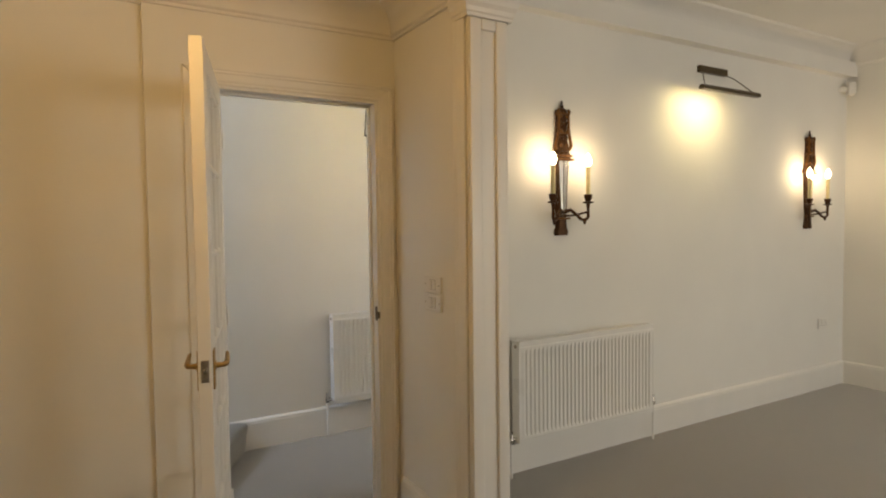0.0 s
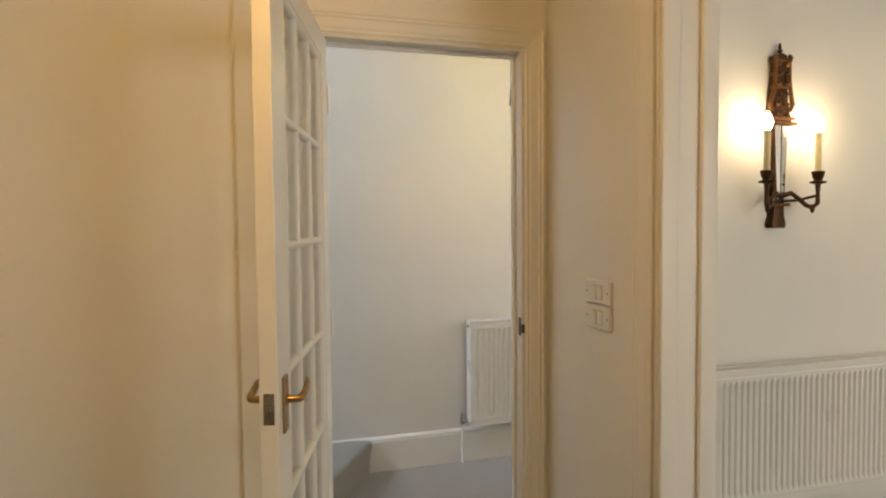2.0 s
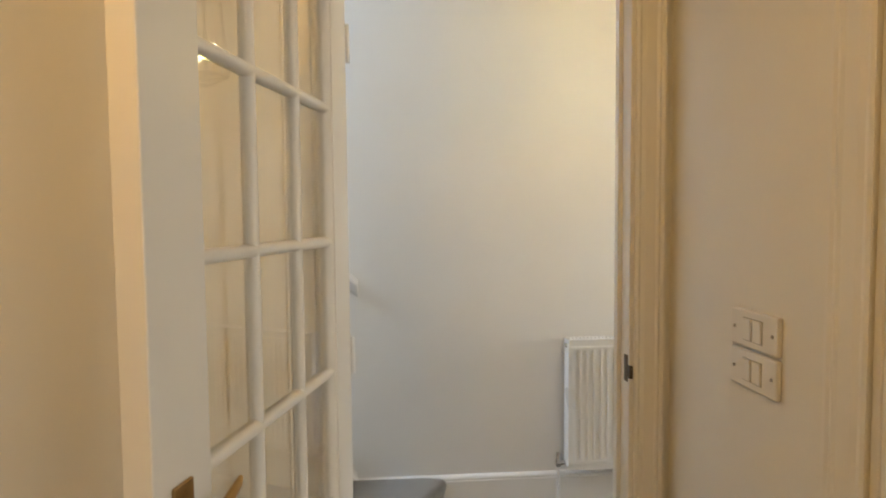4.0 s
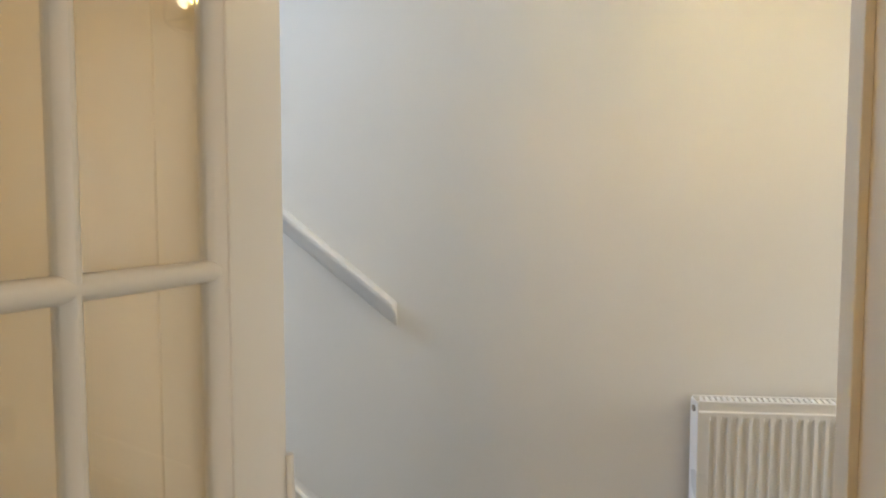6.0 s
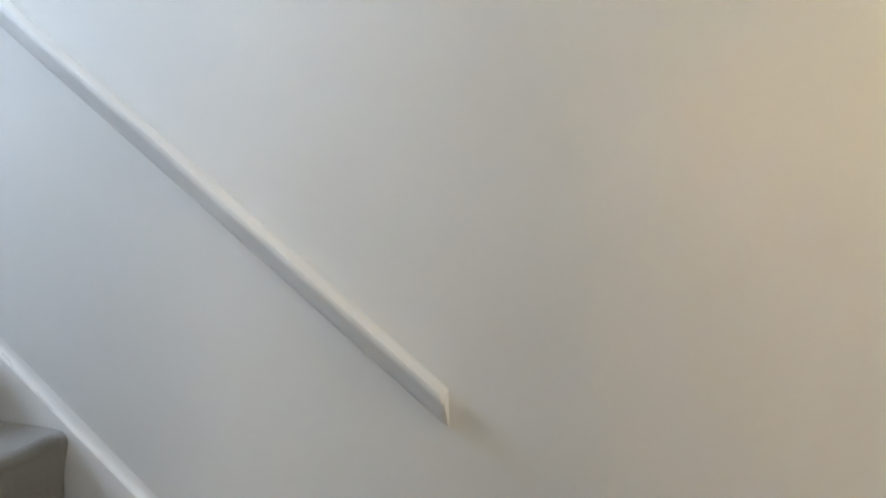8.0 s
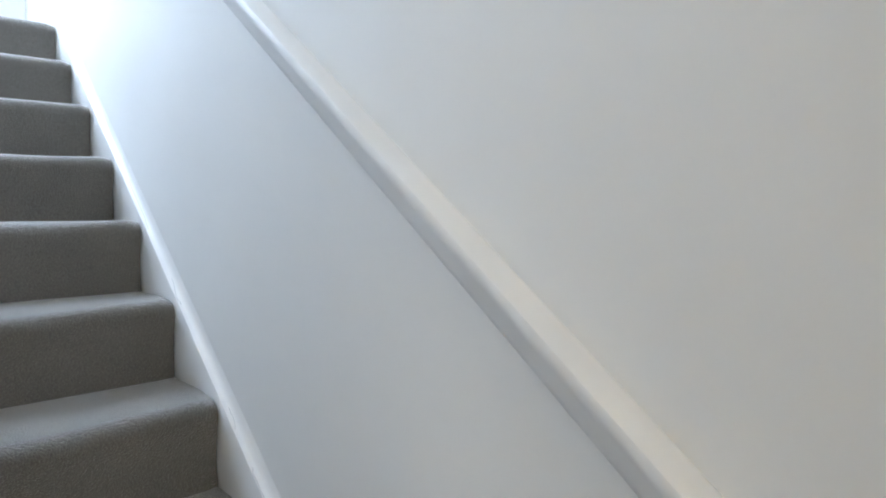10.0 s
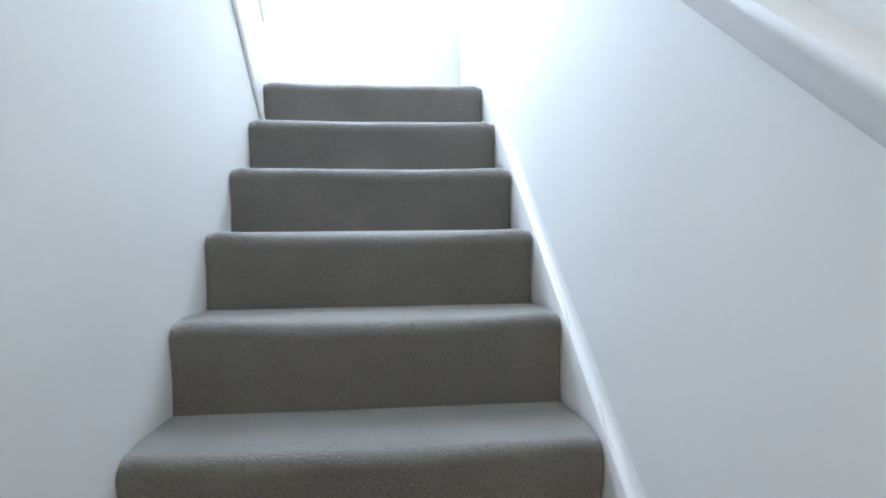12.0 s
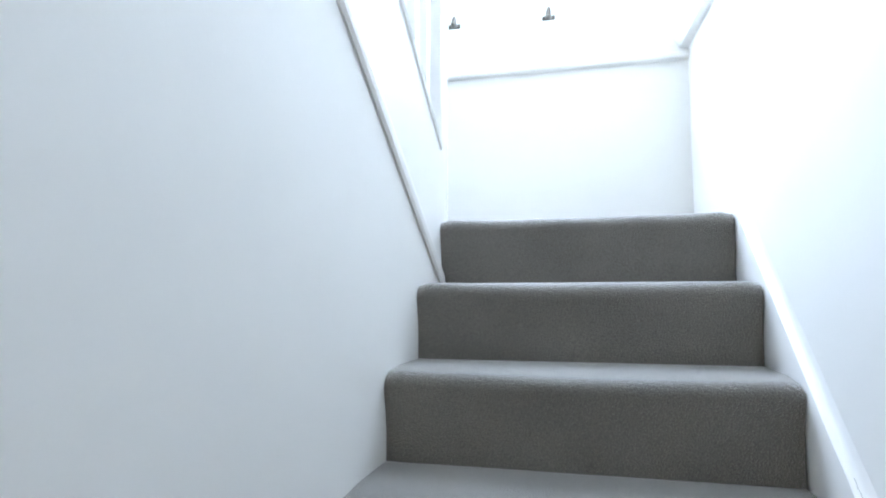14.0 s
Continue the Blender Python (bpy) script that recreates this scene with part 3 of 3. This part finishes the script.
def sash_lift(y, z):
    t = thing("sash_lift", (FAR_X - 0.055, y, z), "small dull grey metal window catch", "window catch", "window catches")
    part("plate", box((-0.002, -0.028, -0.012), (0.006, 0.028, 0.010), 0.003), CATCH, t)
    part("grip", tube(bmesh.new(), [(0.004, 0, 0.0), (0.016, 0, 0.008), (0.018, 0.002, 0.028), (0.016, 0.003, 0.042)], [0.014, 0.013, 0.010, 0.005], 10), CATCH, t, smooth=True)
    return t


sash_lift(-0.968, 3.285)
sash_lift(-0.556, 3.277)
dado = sweep(bmesh.new(), [(0, -0.036), (0.030, -0.034), (0.044, -0.006), (0.046, 0.018), (0.036, 0.036), (0.018, 0.044), (0, 0.046)], [(FAR_X + 0.002, STAIR_Y, 3.10), (-3.32, STAIR_Y, 3.045), (-2.95, STAIR_Y, 3.00)], (0, -1, 0), (0, 0, 1))
tagged(link("landing_rail", dado, GLOSS, smooth=True), "white painted rail on the wall beside the window", "rail")

# ---- radiators ----


def radiator(width, height, ribs, label, group="panel radiators"):
    """A panel radiator: ribbed front sheet, grille top, end covers, valve and pipe; back on local y = 0, facing -y."""
    t = thing("radiator", (0, 0, 0), label, "radiator", group)
    d0, d1 = -0.035, -0.098
    pitch = (width - 0.05) / ribs
    prof = [(0.0, 0.004), (0.022, 0.004)]
    for i in range(ribs):
        x = 0.025 + i * pitch
        prof += [(x + pitch * f, dy) for f, dy in ((0.05, 0.0), (0.20, 0.0), (0.32, 0.010), (0.72, 0.010), (0.86, 0.0))]
    prof += [(width - 0.022, 0.0), (width - 0.022, 0.004), (width, 0.004)]
    levels = [(0.0, 0.6), (0.026, 0.6), (0.030, 0.0), (0.046, 0.0), (0.066, 1.0), (height - 0.066, 1.0), (height - 0.046, 0.0), (height - 0.032, 0.0), (height - 0.028, 0.6), (height, 0.6)]
    bm = bmesh.new()
    rows = [[bm.verts.new((x, d1 + (dy if f > 0.9 else (0.003 if f else 0.0)), z)) for x, dy in prof] for z, f in levels]
    for r, q in zip(rows, rows[1:]):
        for j in range(len(prof) - 1):
            bm.faces.new((r[j], r[j + 1], q[j + 1], q[j]))
    part("front_panel", bm, ENAMEL, t, smooth=True)
    part("back_panel", box((0.01, d0, 0.01), (width - 0.01, d0 + 0.012, height - 0.02), 0.003), ENAMEL, t)
    for x in (-0.004, width):
        part("end_cover", box((x, d1 + 0.002, 0.012), (x + 0.004, d0 + 0.006, height - 0.004), 0.0015), ENAMEL, t)
    part("rim", boxes(((0, d1 + 0.001, height - 0.006), (width, d1 + 0.010, height + 0.002)), ((0, d0 - 0.004, height - 0.006), (width, d0 + 0.005, height + 0.002)), bevel=0.001), ENAMEL, t)
    bm = bmesh.new()
    n = int(width / 0.018)
    for i in range(n):
        x = 0.012 + i * (width - 0.024) / n
        add_box(bm, (x, d1 + 0.010, height - 0.005), (x + 0.009, d0 - 0.004, height - 0.001))
    bmesh.ops.transform(bm, matrix=Matrix(((1, 0.22, 0, 0.014), (0, 1, 0, 0), (0, 0, 1, 0), (0, 0, 0, 1))), verts=bm.verts)
    part("top_grille", bm, ENAMEL, t)
    # added grey sheet below the slats, imitating the dark inside the radiator
    part("grille_shade", box((0.004, d1 + 0.011, height - 0.03), (width - 0.004, d0 - 0.005, height - 0.028)), SHADOW_GREY, t)
    for x in (0.10, width - 0.10):
        part("bracket", box((x, d0 + 0.012, 0.05), (x + 0.03, 0.0, height - 0.05)), ENAMEL, t)
    part("bleed_plug", tube(bmesh.new(), [(-0.010, (d0 + d1) / 2, height - 0.028), (0.002, (d0 + d1) / 2, height - 0.028)], 0.010, 10), STEEL, t)
    return t


def valve(t, x, y, z, drop, side):
    part("valve", tube(bmesh.new(), [(x + side * 0.034, y, z), (x, y, z), (x - side * 0.012, y, z)], [0.010, 0.015, 0.011], 12), CHROME, t, "chrome radiator valve", smooth=True)
    part("valve_cap", lathe(bmesh.new(), [(0.012, -0.018), (0.014, -0.004), (0.014, 0.016), (0.010, 0.022), (0.010, 0.045), (0.006, 0.048)], (x, y, z), 12), CHROME, t, smooth=True)
    part("pipe", tube(bmesh.new(), [(x, y, z - 0.012), (x, y, drop)], 0.0075, 10), ENAMEL, t, "white painted pipe")


r1 = radiator(1.075, 0.580, 34, "white ribbed panel radiator on the sconce wall")
r1.matrix_world = pose(1.204, ROOM_Y, 0.188)
valve(r1, -0.038, -0.066, 0.030, -0.188, 1)
valve(r1, 1.075 + 0.038, -0.066, 0.060, -0.188, -1)
r2 = radiator(0.90, 0.598, 27, "white ribbed panel radiator on the hall wall")
r2.matrix_world = pose(0.550, STAIR_Y, 0.230)
valve(r2, -0.036, -0.045, 0.018, -0.230, 1)

# ---- sconces and picture light ----


def wall_sconce():
    """A tall bronze sconce with a tapering mirrored back, two scrolled arms and two candle lamps; local y = 0 is the wall."""
    t = thing("wall_sconce", (0, 0, 0), "tall dark bronze twin-candle wall sconce, lit", "wall lamp", "sconces on the room wall")
    h = 0.765
    spine = [(0.0, 0.045), (0.02, 0.050), (0.05, 0.040), (0.11, 0.034), (0.15, 0.040), (0.30, 0.046), (0.44, 0.056), (0.455, 0.070), (0.475, 0.068), (0.50, 0.055), (0.56, 0.045), (0.64, 0.037), (0.70, 0.034), (0.715, 0.040), (0.735, 0.034), (0.742, 0.012)]
    bm = bmesh.new()
    rings = []
    for z, w in spine:
        d = 0.030 if z < 0.45 else 0.036
        rings.append([bm.verts.new((w * a, -d * b, z)) for a, b in ((-1, 0), (-1, 0.5), (-0.7, 0.9), (-0.25, 1.0), (0.25, 1.0), (0.7, 0.9), (1, 0.5), (1, 0))])
    for r, q in zip(rings, rings[1:]):
        for i in range(7):
            bm.faces.new((r[i], r[i + 1], q[i + 1], q[i]))
    bm.faces.new(rings[-1])
    bm.faces.new(rings[0][::-1])
    part("backplate", bm, BRONZE, t, "carved dark bronze backplate")
    bm = bmesh.new()
    for z0, z1, w0, w1 in ((0.125, 0.438, 0.014, 0.030),):
        for s in (-1, 1):
            v = [bm.verts.new(c) for c in ((s * 0.003, -0.0335, z0), (s * (0.003 + w0), -0.0325, z0), (s * (0.003 + w1), -0.0325, z1), (s * 0.003, -0.0335, z1))]
            w = [bm.verts.new((c.co.x, c.co.y + 0.004, c.co.z)) for c in v]
            bm.faces.new(v)
            bm.faces.new(w[::-1])
            for i in range(4):
                bm.faces.new((v[i], v[(i + 1) % 4], w[(i + 1) % 4], w[i]))
    part("mirror_strip", bm, SILVER, t, "narrow mirrored strip")
    for z, w, d in ((0.10, 0.048, 0.040), (0.447, 0.074, 0.046), (0.468, 0.066, 0.042), (0.60, 0.044, 0.041), (0.655, 0.039, 0.040), (0.712, 0.042, 0.042)):
        part("band", box((-w, -d, z - 0.006), (w, -0.004, z + 0.006), 0.004, 2), GILT, t, "rubbed gilt band")
    for s in (-1, 1):
        bm = tube(bmesh.new(), [(s * 0.048, -0.026, 0.50), (s * 0.060, -0.030, 0.53), (s * 0.047, -0.034, 0.57), (s * 0.038, -0.034, 0.62), (s * 0.036, -0.034, 0.70), (s * 0.042, -0.034, 0.725), (s * 0.034, -0.034, 0.738)], [0.010, 0.011, 0.009, 0.008, 0.008, 0.011, 0.006], 8)
        part("scroll", bm, GILT, t, smooth=True)
        for i in range(6):
            bm = lathe(bmesh.new(), [(0.001, -0.011), (0.010, -0.004), (0.011, 0.004), (0.002, 0.012)], (s * (0.017 + 0.005 * (i % 2)), -0.038, 0.485 + i * 0.042), 8)
            part("leaf_boss", bm, GILT if i % 2 else BRONZE, t, smooth=True)
    part("finial", lathe(bmesh.new(), [(0.012, 0.735), (0.016, 0.742), (0.008, 0.748), (0.013, 0.757), (0.006, 0.764), (0.007, 0.775), (0.004, 0.786), (0.001, 0.79)], (0, -0.018, 0), 12), BRONZE, t, smooth=True)
    for s in (-1, 1):
        ex, ey = s * 0.134, -0.095
        pts = [(0, -0.030, 0.135), (s * 0.040, -0.048, 0.150), (s * 0.068, -0.062, 0.125), (s * 0.092, -0.074, 0.098), (s * 0.118, -0.084, 0.085), (ex, ey, 0.105), (ex, ey, 0.150), (ex, ey, 0.190)]
        arm = part("arm", tube(bmesh.new(), pts, [0.011, 0.011, 0.009, 0.010, 0.009, 0.010, 0.008, 0.012], 10), BRONZE, t, "scrolled bronze arm", smooth=True)
        pts = [(s * 0.005, -0.035, 0.115), (s * 0.060, -0.058, 0.118), (s * 0.102, -0.074, 0.128), (ex, ey, 0.138)]
        part("brace", tube(bmesh.new(), pts, 0.006, 8), BRONZE, arm, smooth=True)
        part("knop", lathe(bmesh.new(), [(0.001, 0.062), (0.007, 0.068), (0.010, 0.080), (0.005, 0.092), (0.012, 0.100)], (s * 0.118, -0.084, 0), 10), BRONZE, arm, smooth=True)
        part("drip_pan", lathe(bmesh.new(), [(0.012, 0.185), (0.030, 0.190), (0.034, 0.196), (0.020, 0.199), (0.016, 0.204), (0.022, 0.216), (0.026, 0.238), (0.020, 0.241)], (ex, ey, 0), 14), BRONZE, arm, smooth=True)
        part("candle_tube", lathe(bmesh.new(), [(0.0125, 0.236), (0.0125, 0.402), (0.010, 0.405)], (ex, ey, 0), 12), WAX, arm, "ivory candle tube", smooth=True)
        bulb = part("bulb", lathe(bmesh.new(), [(0.009, 0.402), (0.018, 0.418), (0.021, 0.435), (0.017, 0.455), (0.008, 0.474), (0.001, 0.482)], (ex, ey, 0), 12), BULB, arm, "lit candle bulb", smooth=True)
        bulb.visible_shadow = False
    return t


SCONCES = [(1.584, ROOM_Y, 1.352), (4.205, ROOM_Y, 1.352)]
first = wall_sconce()
first.matrix_world = pose(*SCONCES[0])
copy_thing(first, pose(*SCONCES[1]))
for n, (x, y, z) in enumerate(SCONCES):
    for s in (-1, 1):
        lamp("sconce_light", "POINT", (x + s * 0.134, y - 0.095, z + 0.44), 2.0, CANDLE, 0.016)


def picture_light():
    t = thing("picture_light", (2.93, ROOM_Y, 2.476), "dark bronze picture light on a wire bracket, lit", "picture light")
    part("mount", box((-0.105, -0.030, -0.024), (0.195, 0.0, 0.022), 0.004, 2), DARKMETAL, t)
    part("hood", sweep(bmesh.new(), [(0.020, -0.012), (0.021, 0.004), (0.014, 0.016), (0.0, 0.020), (-0.014, 0.016), (-0.021, 0.004), (-0.020, -0.012)], [(-0.345, -0.215, -0.190), (0.260, -0.215, -0.190)], (0, 1, 0), (0, 0, 1)), DARKMETAL, t, "long dark metal hood")
    for xa, xb in ((-0.085, -0.30), (0.175, 0.22)):
        part("wire_arm", tube(bmesh.new(), [(xa, -0.015, -0.015), (xa * 0.7 + xb * 0.3, -0.08, -0.055), (xb, -0.205, -0.172)], 0.0035, 8), DARKMETAL, t)
    return t


picture_light()
lamp("picture_lamp", "AREA", (2.81, ROOM_Y - 0.212, 2.268), 3.4, (1.0, 0.80, 0.40), 0.40, (2.81, ROOM_Y - 0.02, 1.97), 0.03)

# ---- small wall fittings ----


def switch_plate(place, turn, rockers=2):
    t = thing("light_switch", place, "white plastic twin rocker light switch", "light switch", "switches beside the opening", turn)
    w, h = 0.148, 0.074
    part("plate", box((-w / 2, -0.011, -h / 2), (w / 2, 0.0, h / 2), 0.004, 3), PLASTIC, t)
    for i in range(rockers):
        x = (i - (rockers - 1) / 2) * 0.032
        bm = box((x - 0.0125, -0.0145, -0.021), (x + 0.0125, -0.009, 0.021), 0.0015)
        for v in bm.verts:
            v.co.y -= 0.05 * v.co.z
        part("rocker", bm, PLASTIC, t)
        # shade round the rocker, put on as a thin grey plate
        part("rocker_gap", box((x - 0.0140, -0.0116, -0.0225), (x + 0.0140, -0.0105, 0.0225)), SHADOW_GREY, t)
    for x in (-0.060, 0.060):
        part("screw", tube(bmesh.new(), [(x, -0.0105, 0), (x, -0.0125, 0)], 0.0035, 8), STEEL, t)
    return t


switch_plate((WALL_X[0], -1.632, 1.166), -90)
switch_plate((WALL_X[0], -1.632, 1.087), -90)


def socket_outlet():
    t = thing("wall_socket", (4.47, ROOM_Y, 0.55), "white plastic double wall socket", "socket")
    part("plate", box((-0.074, -0.012, -0.044), (0.074, 0.0, 0.044), 0.004, 3), PLASTIC, t)
    for x in (-0.03, 0.03):
        part("rocker", box((x - 0.008, -0.016, 0.018), (x + 0.008, -0.010, 0.034), 0.001), PLASTIC, t)
        # slots are not cut: grey blocks carry the shade of the holes
        part("pin_slots", boxes(((x - 0.004, -0.0126, 0.002), (x + 0.004, -0.0115, 0.012)), ((x - 0.018, -0.0126, -0.020), (x - 0.010, -0.0115, -0.014)), ((x + 0.010, -0.0126, -0.020), (x + 0.018, -0.0115, -0.014))), SHADOW_GREY, t)
    return t


socket_outlet()


def alarm_sensor():
    t = thing("alarm_sensor", (RIGHT_X - 0.060, ROOM_Y - 0.060, 2.52), "small white plastic alarm sensor in the corner", "sensor", turn=45)
    part("body", box((-0.035, -0.03, -0.055), (0.035, 0.03, 0.055), 0.012, 3), PLASTIC, t)
    part("lens", box((-0.024, -0.036, -0.038), (0.024, -0.028, 0.010), 0.006, 2), ENAMEL, t)
    part("bracket", box((-0.015, 0.028, -0.02), (0.015, 0.092, 0.02), 0.003), PLASTIC, t)
    return t


alarm_sensor()

# ---- hall lantern and front door ----


def hall_lantern():
    x, y = 0.678, -0.60
    t = thing("hall_lantern", (x, y, 2.62), "black wire hanging lantern with lit candle bulbs", "pendant lamp")
    top, low, tip = -0.33, -0.655, -0.700
    part("chain", tube(bmesh.new(), [(0, 0, 0), (0, 0, -0.25)], 0.004, 8), BLACK, t)
    part("ceiling_rose", lathe(bmesh.new(), [(0.02, -0.05), (0.05, -0.02), (0.055, 0.0)], (0, 0, 0), 16), BLACK, t)
    c = [(math.cos(a), math.sin(a)) for a in [math.pi / 4 + k * math.pi / 2 for k in range(4)]]
    for k in range(4):
        (ca, sa), (cb, sb) = c[k], c[(k + 1) % 4]
        pts = [(0, 0, top + 0.06), (ca * 0.06, sa * 0.06, top), (ca * 0.085, sa * 0.085, low), (0, 0, tip)]
        part("frame_bar", tube(bmesh.new(), pts, 0.004, 6), BLACK, t)
        for r, z in ((0.06, top), (0.085, low)):
            part("frame_ring", tube(bmesh.new(), [(ca * r, sa * r, z), (cb * r, sb * r, z)], 0.004, 6), BLACK, t)
    part("stem", tube(bmesh.new(), [(0, 0, top + 0.06), (0, 0, low + 0.02)], 0.005, 8), BLACK, t)
    for s in (-1, 1):
        part("lamp_arm", tube(bmesh.new(), [(0, 0, low + 0.02), (s * 0.03, 0, low - 0.005), (s * 0.045, 0, low + 0.005), (s * 0.045, 0, low + 0.015)], 0.004, 6), BLACK, t)
        part("candle_tube", tube(bmesh.new(), [(s * 0.045, 0, low + 0.012), (s * 0.045, 0, low + 0.055)], 0.010, 10), WAX, t)
        part("bulb", lathe(bmesh.new(), [(0.008, low + 0.054), (0.018, low + 0.072), (0.019, low + 0.086), (0.012, low + 0.109), (0.002, low + 0.129)], (s * 0.045, 0, 0), 12), BULB, t, "lit candle bulb", smooth=True).visible_shadow = False
    return t


hall_lantern()
lamp("lantern_light", "POINT", (0.678, -0.60, 2.62 - 0.56), 4.2, (1.0, 0.68, 0.19), 0.03)


def front_door():
    x = 3.05
    structure("wall_front", boxes(((x, HALL_Y + 0.002, 0), (x + 0.12, -1.06, 2.62)), ((x, -0.16, 0), (x + 0.12, -0.002, 2.62)), ((x, -1.06, 2.06), (x + 0.12, -0.16, 2.62))), PAINT, "cream painted wall round the front door", "wall")
    t = thing("front_door", (x + 0.04, -1.06, 0), "white painted front door with small glazed panes", "door")
    w, h = 0.90, 2.06
    for lo, hi in (((0, 0, 0), (0.045, 0.12, h)), ((0, w - 0.12, 0), (0.045, w, h))):
        part("stile", box(lo, hi, 0.003), GLOSS, t)
    for z0, z1 in ((0, 0.92), (1.93, h)):
        part("rail", box((0, 0.12, z0), (0.045, w - 0.12, z1), 0.003), GLOSS, t)
    for k in range(1, 3):
        y = 0.12 + (w - 0.24) * k / 3
        part("glazing_bar", box((0.006, y - 0.012, 0.92), (0.039, y + 0.012, 1.93), 0.003), GLOSS, t)
    for k in range(1, 4):
        z = 0.92 + 1.01 * k / 4
        part("glazing_bar", box((0.008, 0.12, z - 0.012), (0.037, w - 0.12, z + 0.012), 0.003), GLOSS, t)
    part("pane", box((0.020, 0.12, 0.92), (0.024, w - 0.12, 1.93)), GLASS, t).visible_shadow = False
    return t


front_door()


def lobby_light():
    t = thing("ceiling_light", (-0.72, -2.75, LOBBY_TOP), "round flush lobby ceiling light, lit", "ceiling light")
    part("base", lathe(bmesh.new(), [(0.15, 0.0), (0.15, -0.015), (0.14, -0.02)], (0, 0, 0), 24), BRASS, t, smooth=True)
    part("shade", lathe(bmesh.new(), [(0.135, -0.02), (0.125, -0.05), (0.09, -0.075), (0.03, -0.088), (0.001, -0.09)], (0, 0, 0), 24), glow("lit_shade", (1.0, 0.72, 0.36), 3), t, smooth=True).visible_shadow = False
    return t


lobby_light()
lamp("lobby_lamp", "POINT", (-0.72, -2.75, LOBBY_TOP - 0.14), 19, WARM, 0.10)

# ---- windows' daylight and outdoors ----
lamp("landing_daylight", "AREA", (FAR_X - 0.18, (WIN[0] + WIN[1]) / 2, (WIN[2] + WIN[3]) / 2), 232, DAY, 1.25, (0.0, -1.0, 1.7), 1.52)
lamp("room_daylight", "AREA", (3.30, BACK_Y - 0.05, 1.55), 66, (1.0, 0.95, 0.86), 2.0, (3.60, 0, 1.2), 1.6)


lamp("front_daylight", "AREA", (3.2, -0.61, 1.42), 24, (1.0, 0.98, 0.94), 0.64, (0, -0.6, 1.3), 0.98)
structure("backdrop", box((-14.1, -12, -0.2), (-14.0, 12, 16)), glow("white_overcast_sky", (0.86, 0.93, 1.0), 1.5), "plain white overcast sky beyond the landing window", "sky")


def room_window():
    t = thing("window_2", (3.30, BACK_Y - 0.1, 0.7), "wide white framed room window", "window")
    t["kind"] = "structure"
    for lo, hi in (((-1.05, -0.05, 0), (-0.98, 0.05, 1.7)), ((0.98, -0.05, 0), (1.05, 0.05, 1.7)), ((-0.98, -0.05, 0), (0.98, 0.05, 0.07)), ((-0.98, -0.05, 1.63), (0.98, 0.05, 1.7)), ((-0.03, -0.05, 0.07), (0.03, 0.05, 1.63))):
        part("window_frame", box(lo, hi, 0.003), GLOSS, t)
    for a, b in ((-0.98, -0.03), (0.03, 0.98)):
        part("pane", box((a, -0.012, 0.07), (b, -0.008, 1.63)), GLASS, t).visible_shadow = False


room_window()
structure("ground", box((-400, -400, -0.5), (400, 400, -0.2)), PAVING, "grey ground outdoors", "ground")


def hedge():
    rng = random.Random(4)
    bm = bmesh.new()
    for i in range(2600):
        c = Vector((7.5 + rng.uniform(-0.5, 0.5), rng.uniform(-4.5, 3.0), rng.uniform(-0.2, 1.35 + 0.25 * noise.noise((i * 0.01, 0, 0)))))
        a, b = Vector((rng.gauss(0, 1), rng.gauss(0, 1), rng.gauss(0, 1))).normalized() * 0.07, Vector((rng.gauss(0, 1), rng.gauss(0, 1), rng.gauss(0, 1))).normalized() * 0.05
        bm.faces.new([bm.verts.new(c + d) for d in (a, b, -a, -b)])
    me = bpy.data.meshes.new("hedge")
    bm.to_mesh(me)
    bm.free()
    me.materials.append(LEAF)
    tagged(new("hedge", me), "green garden hedge outside the front door", "hedge", kind="stuff")


hedge()
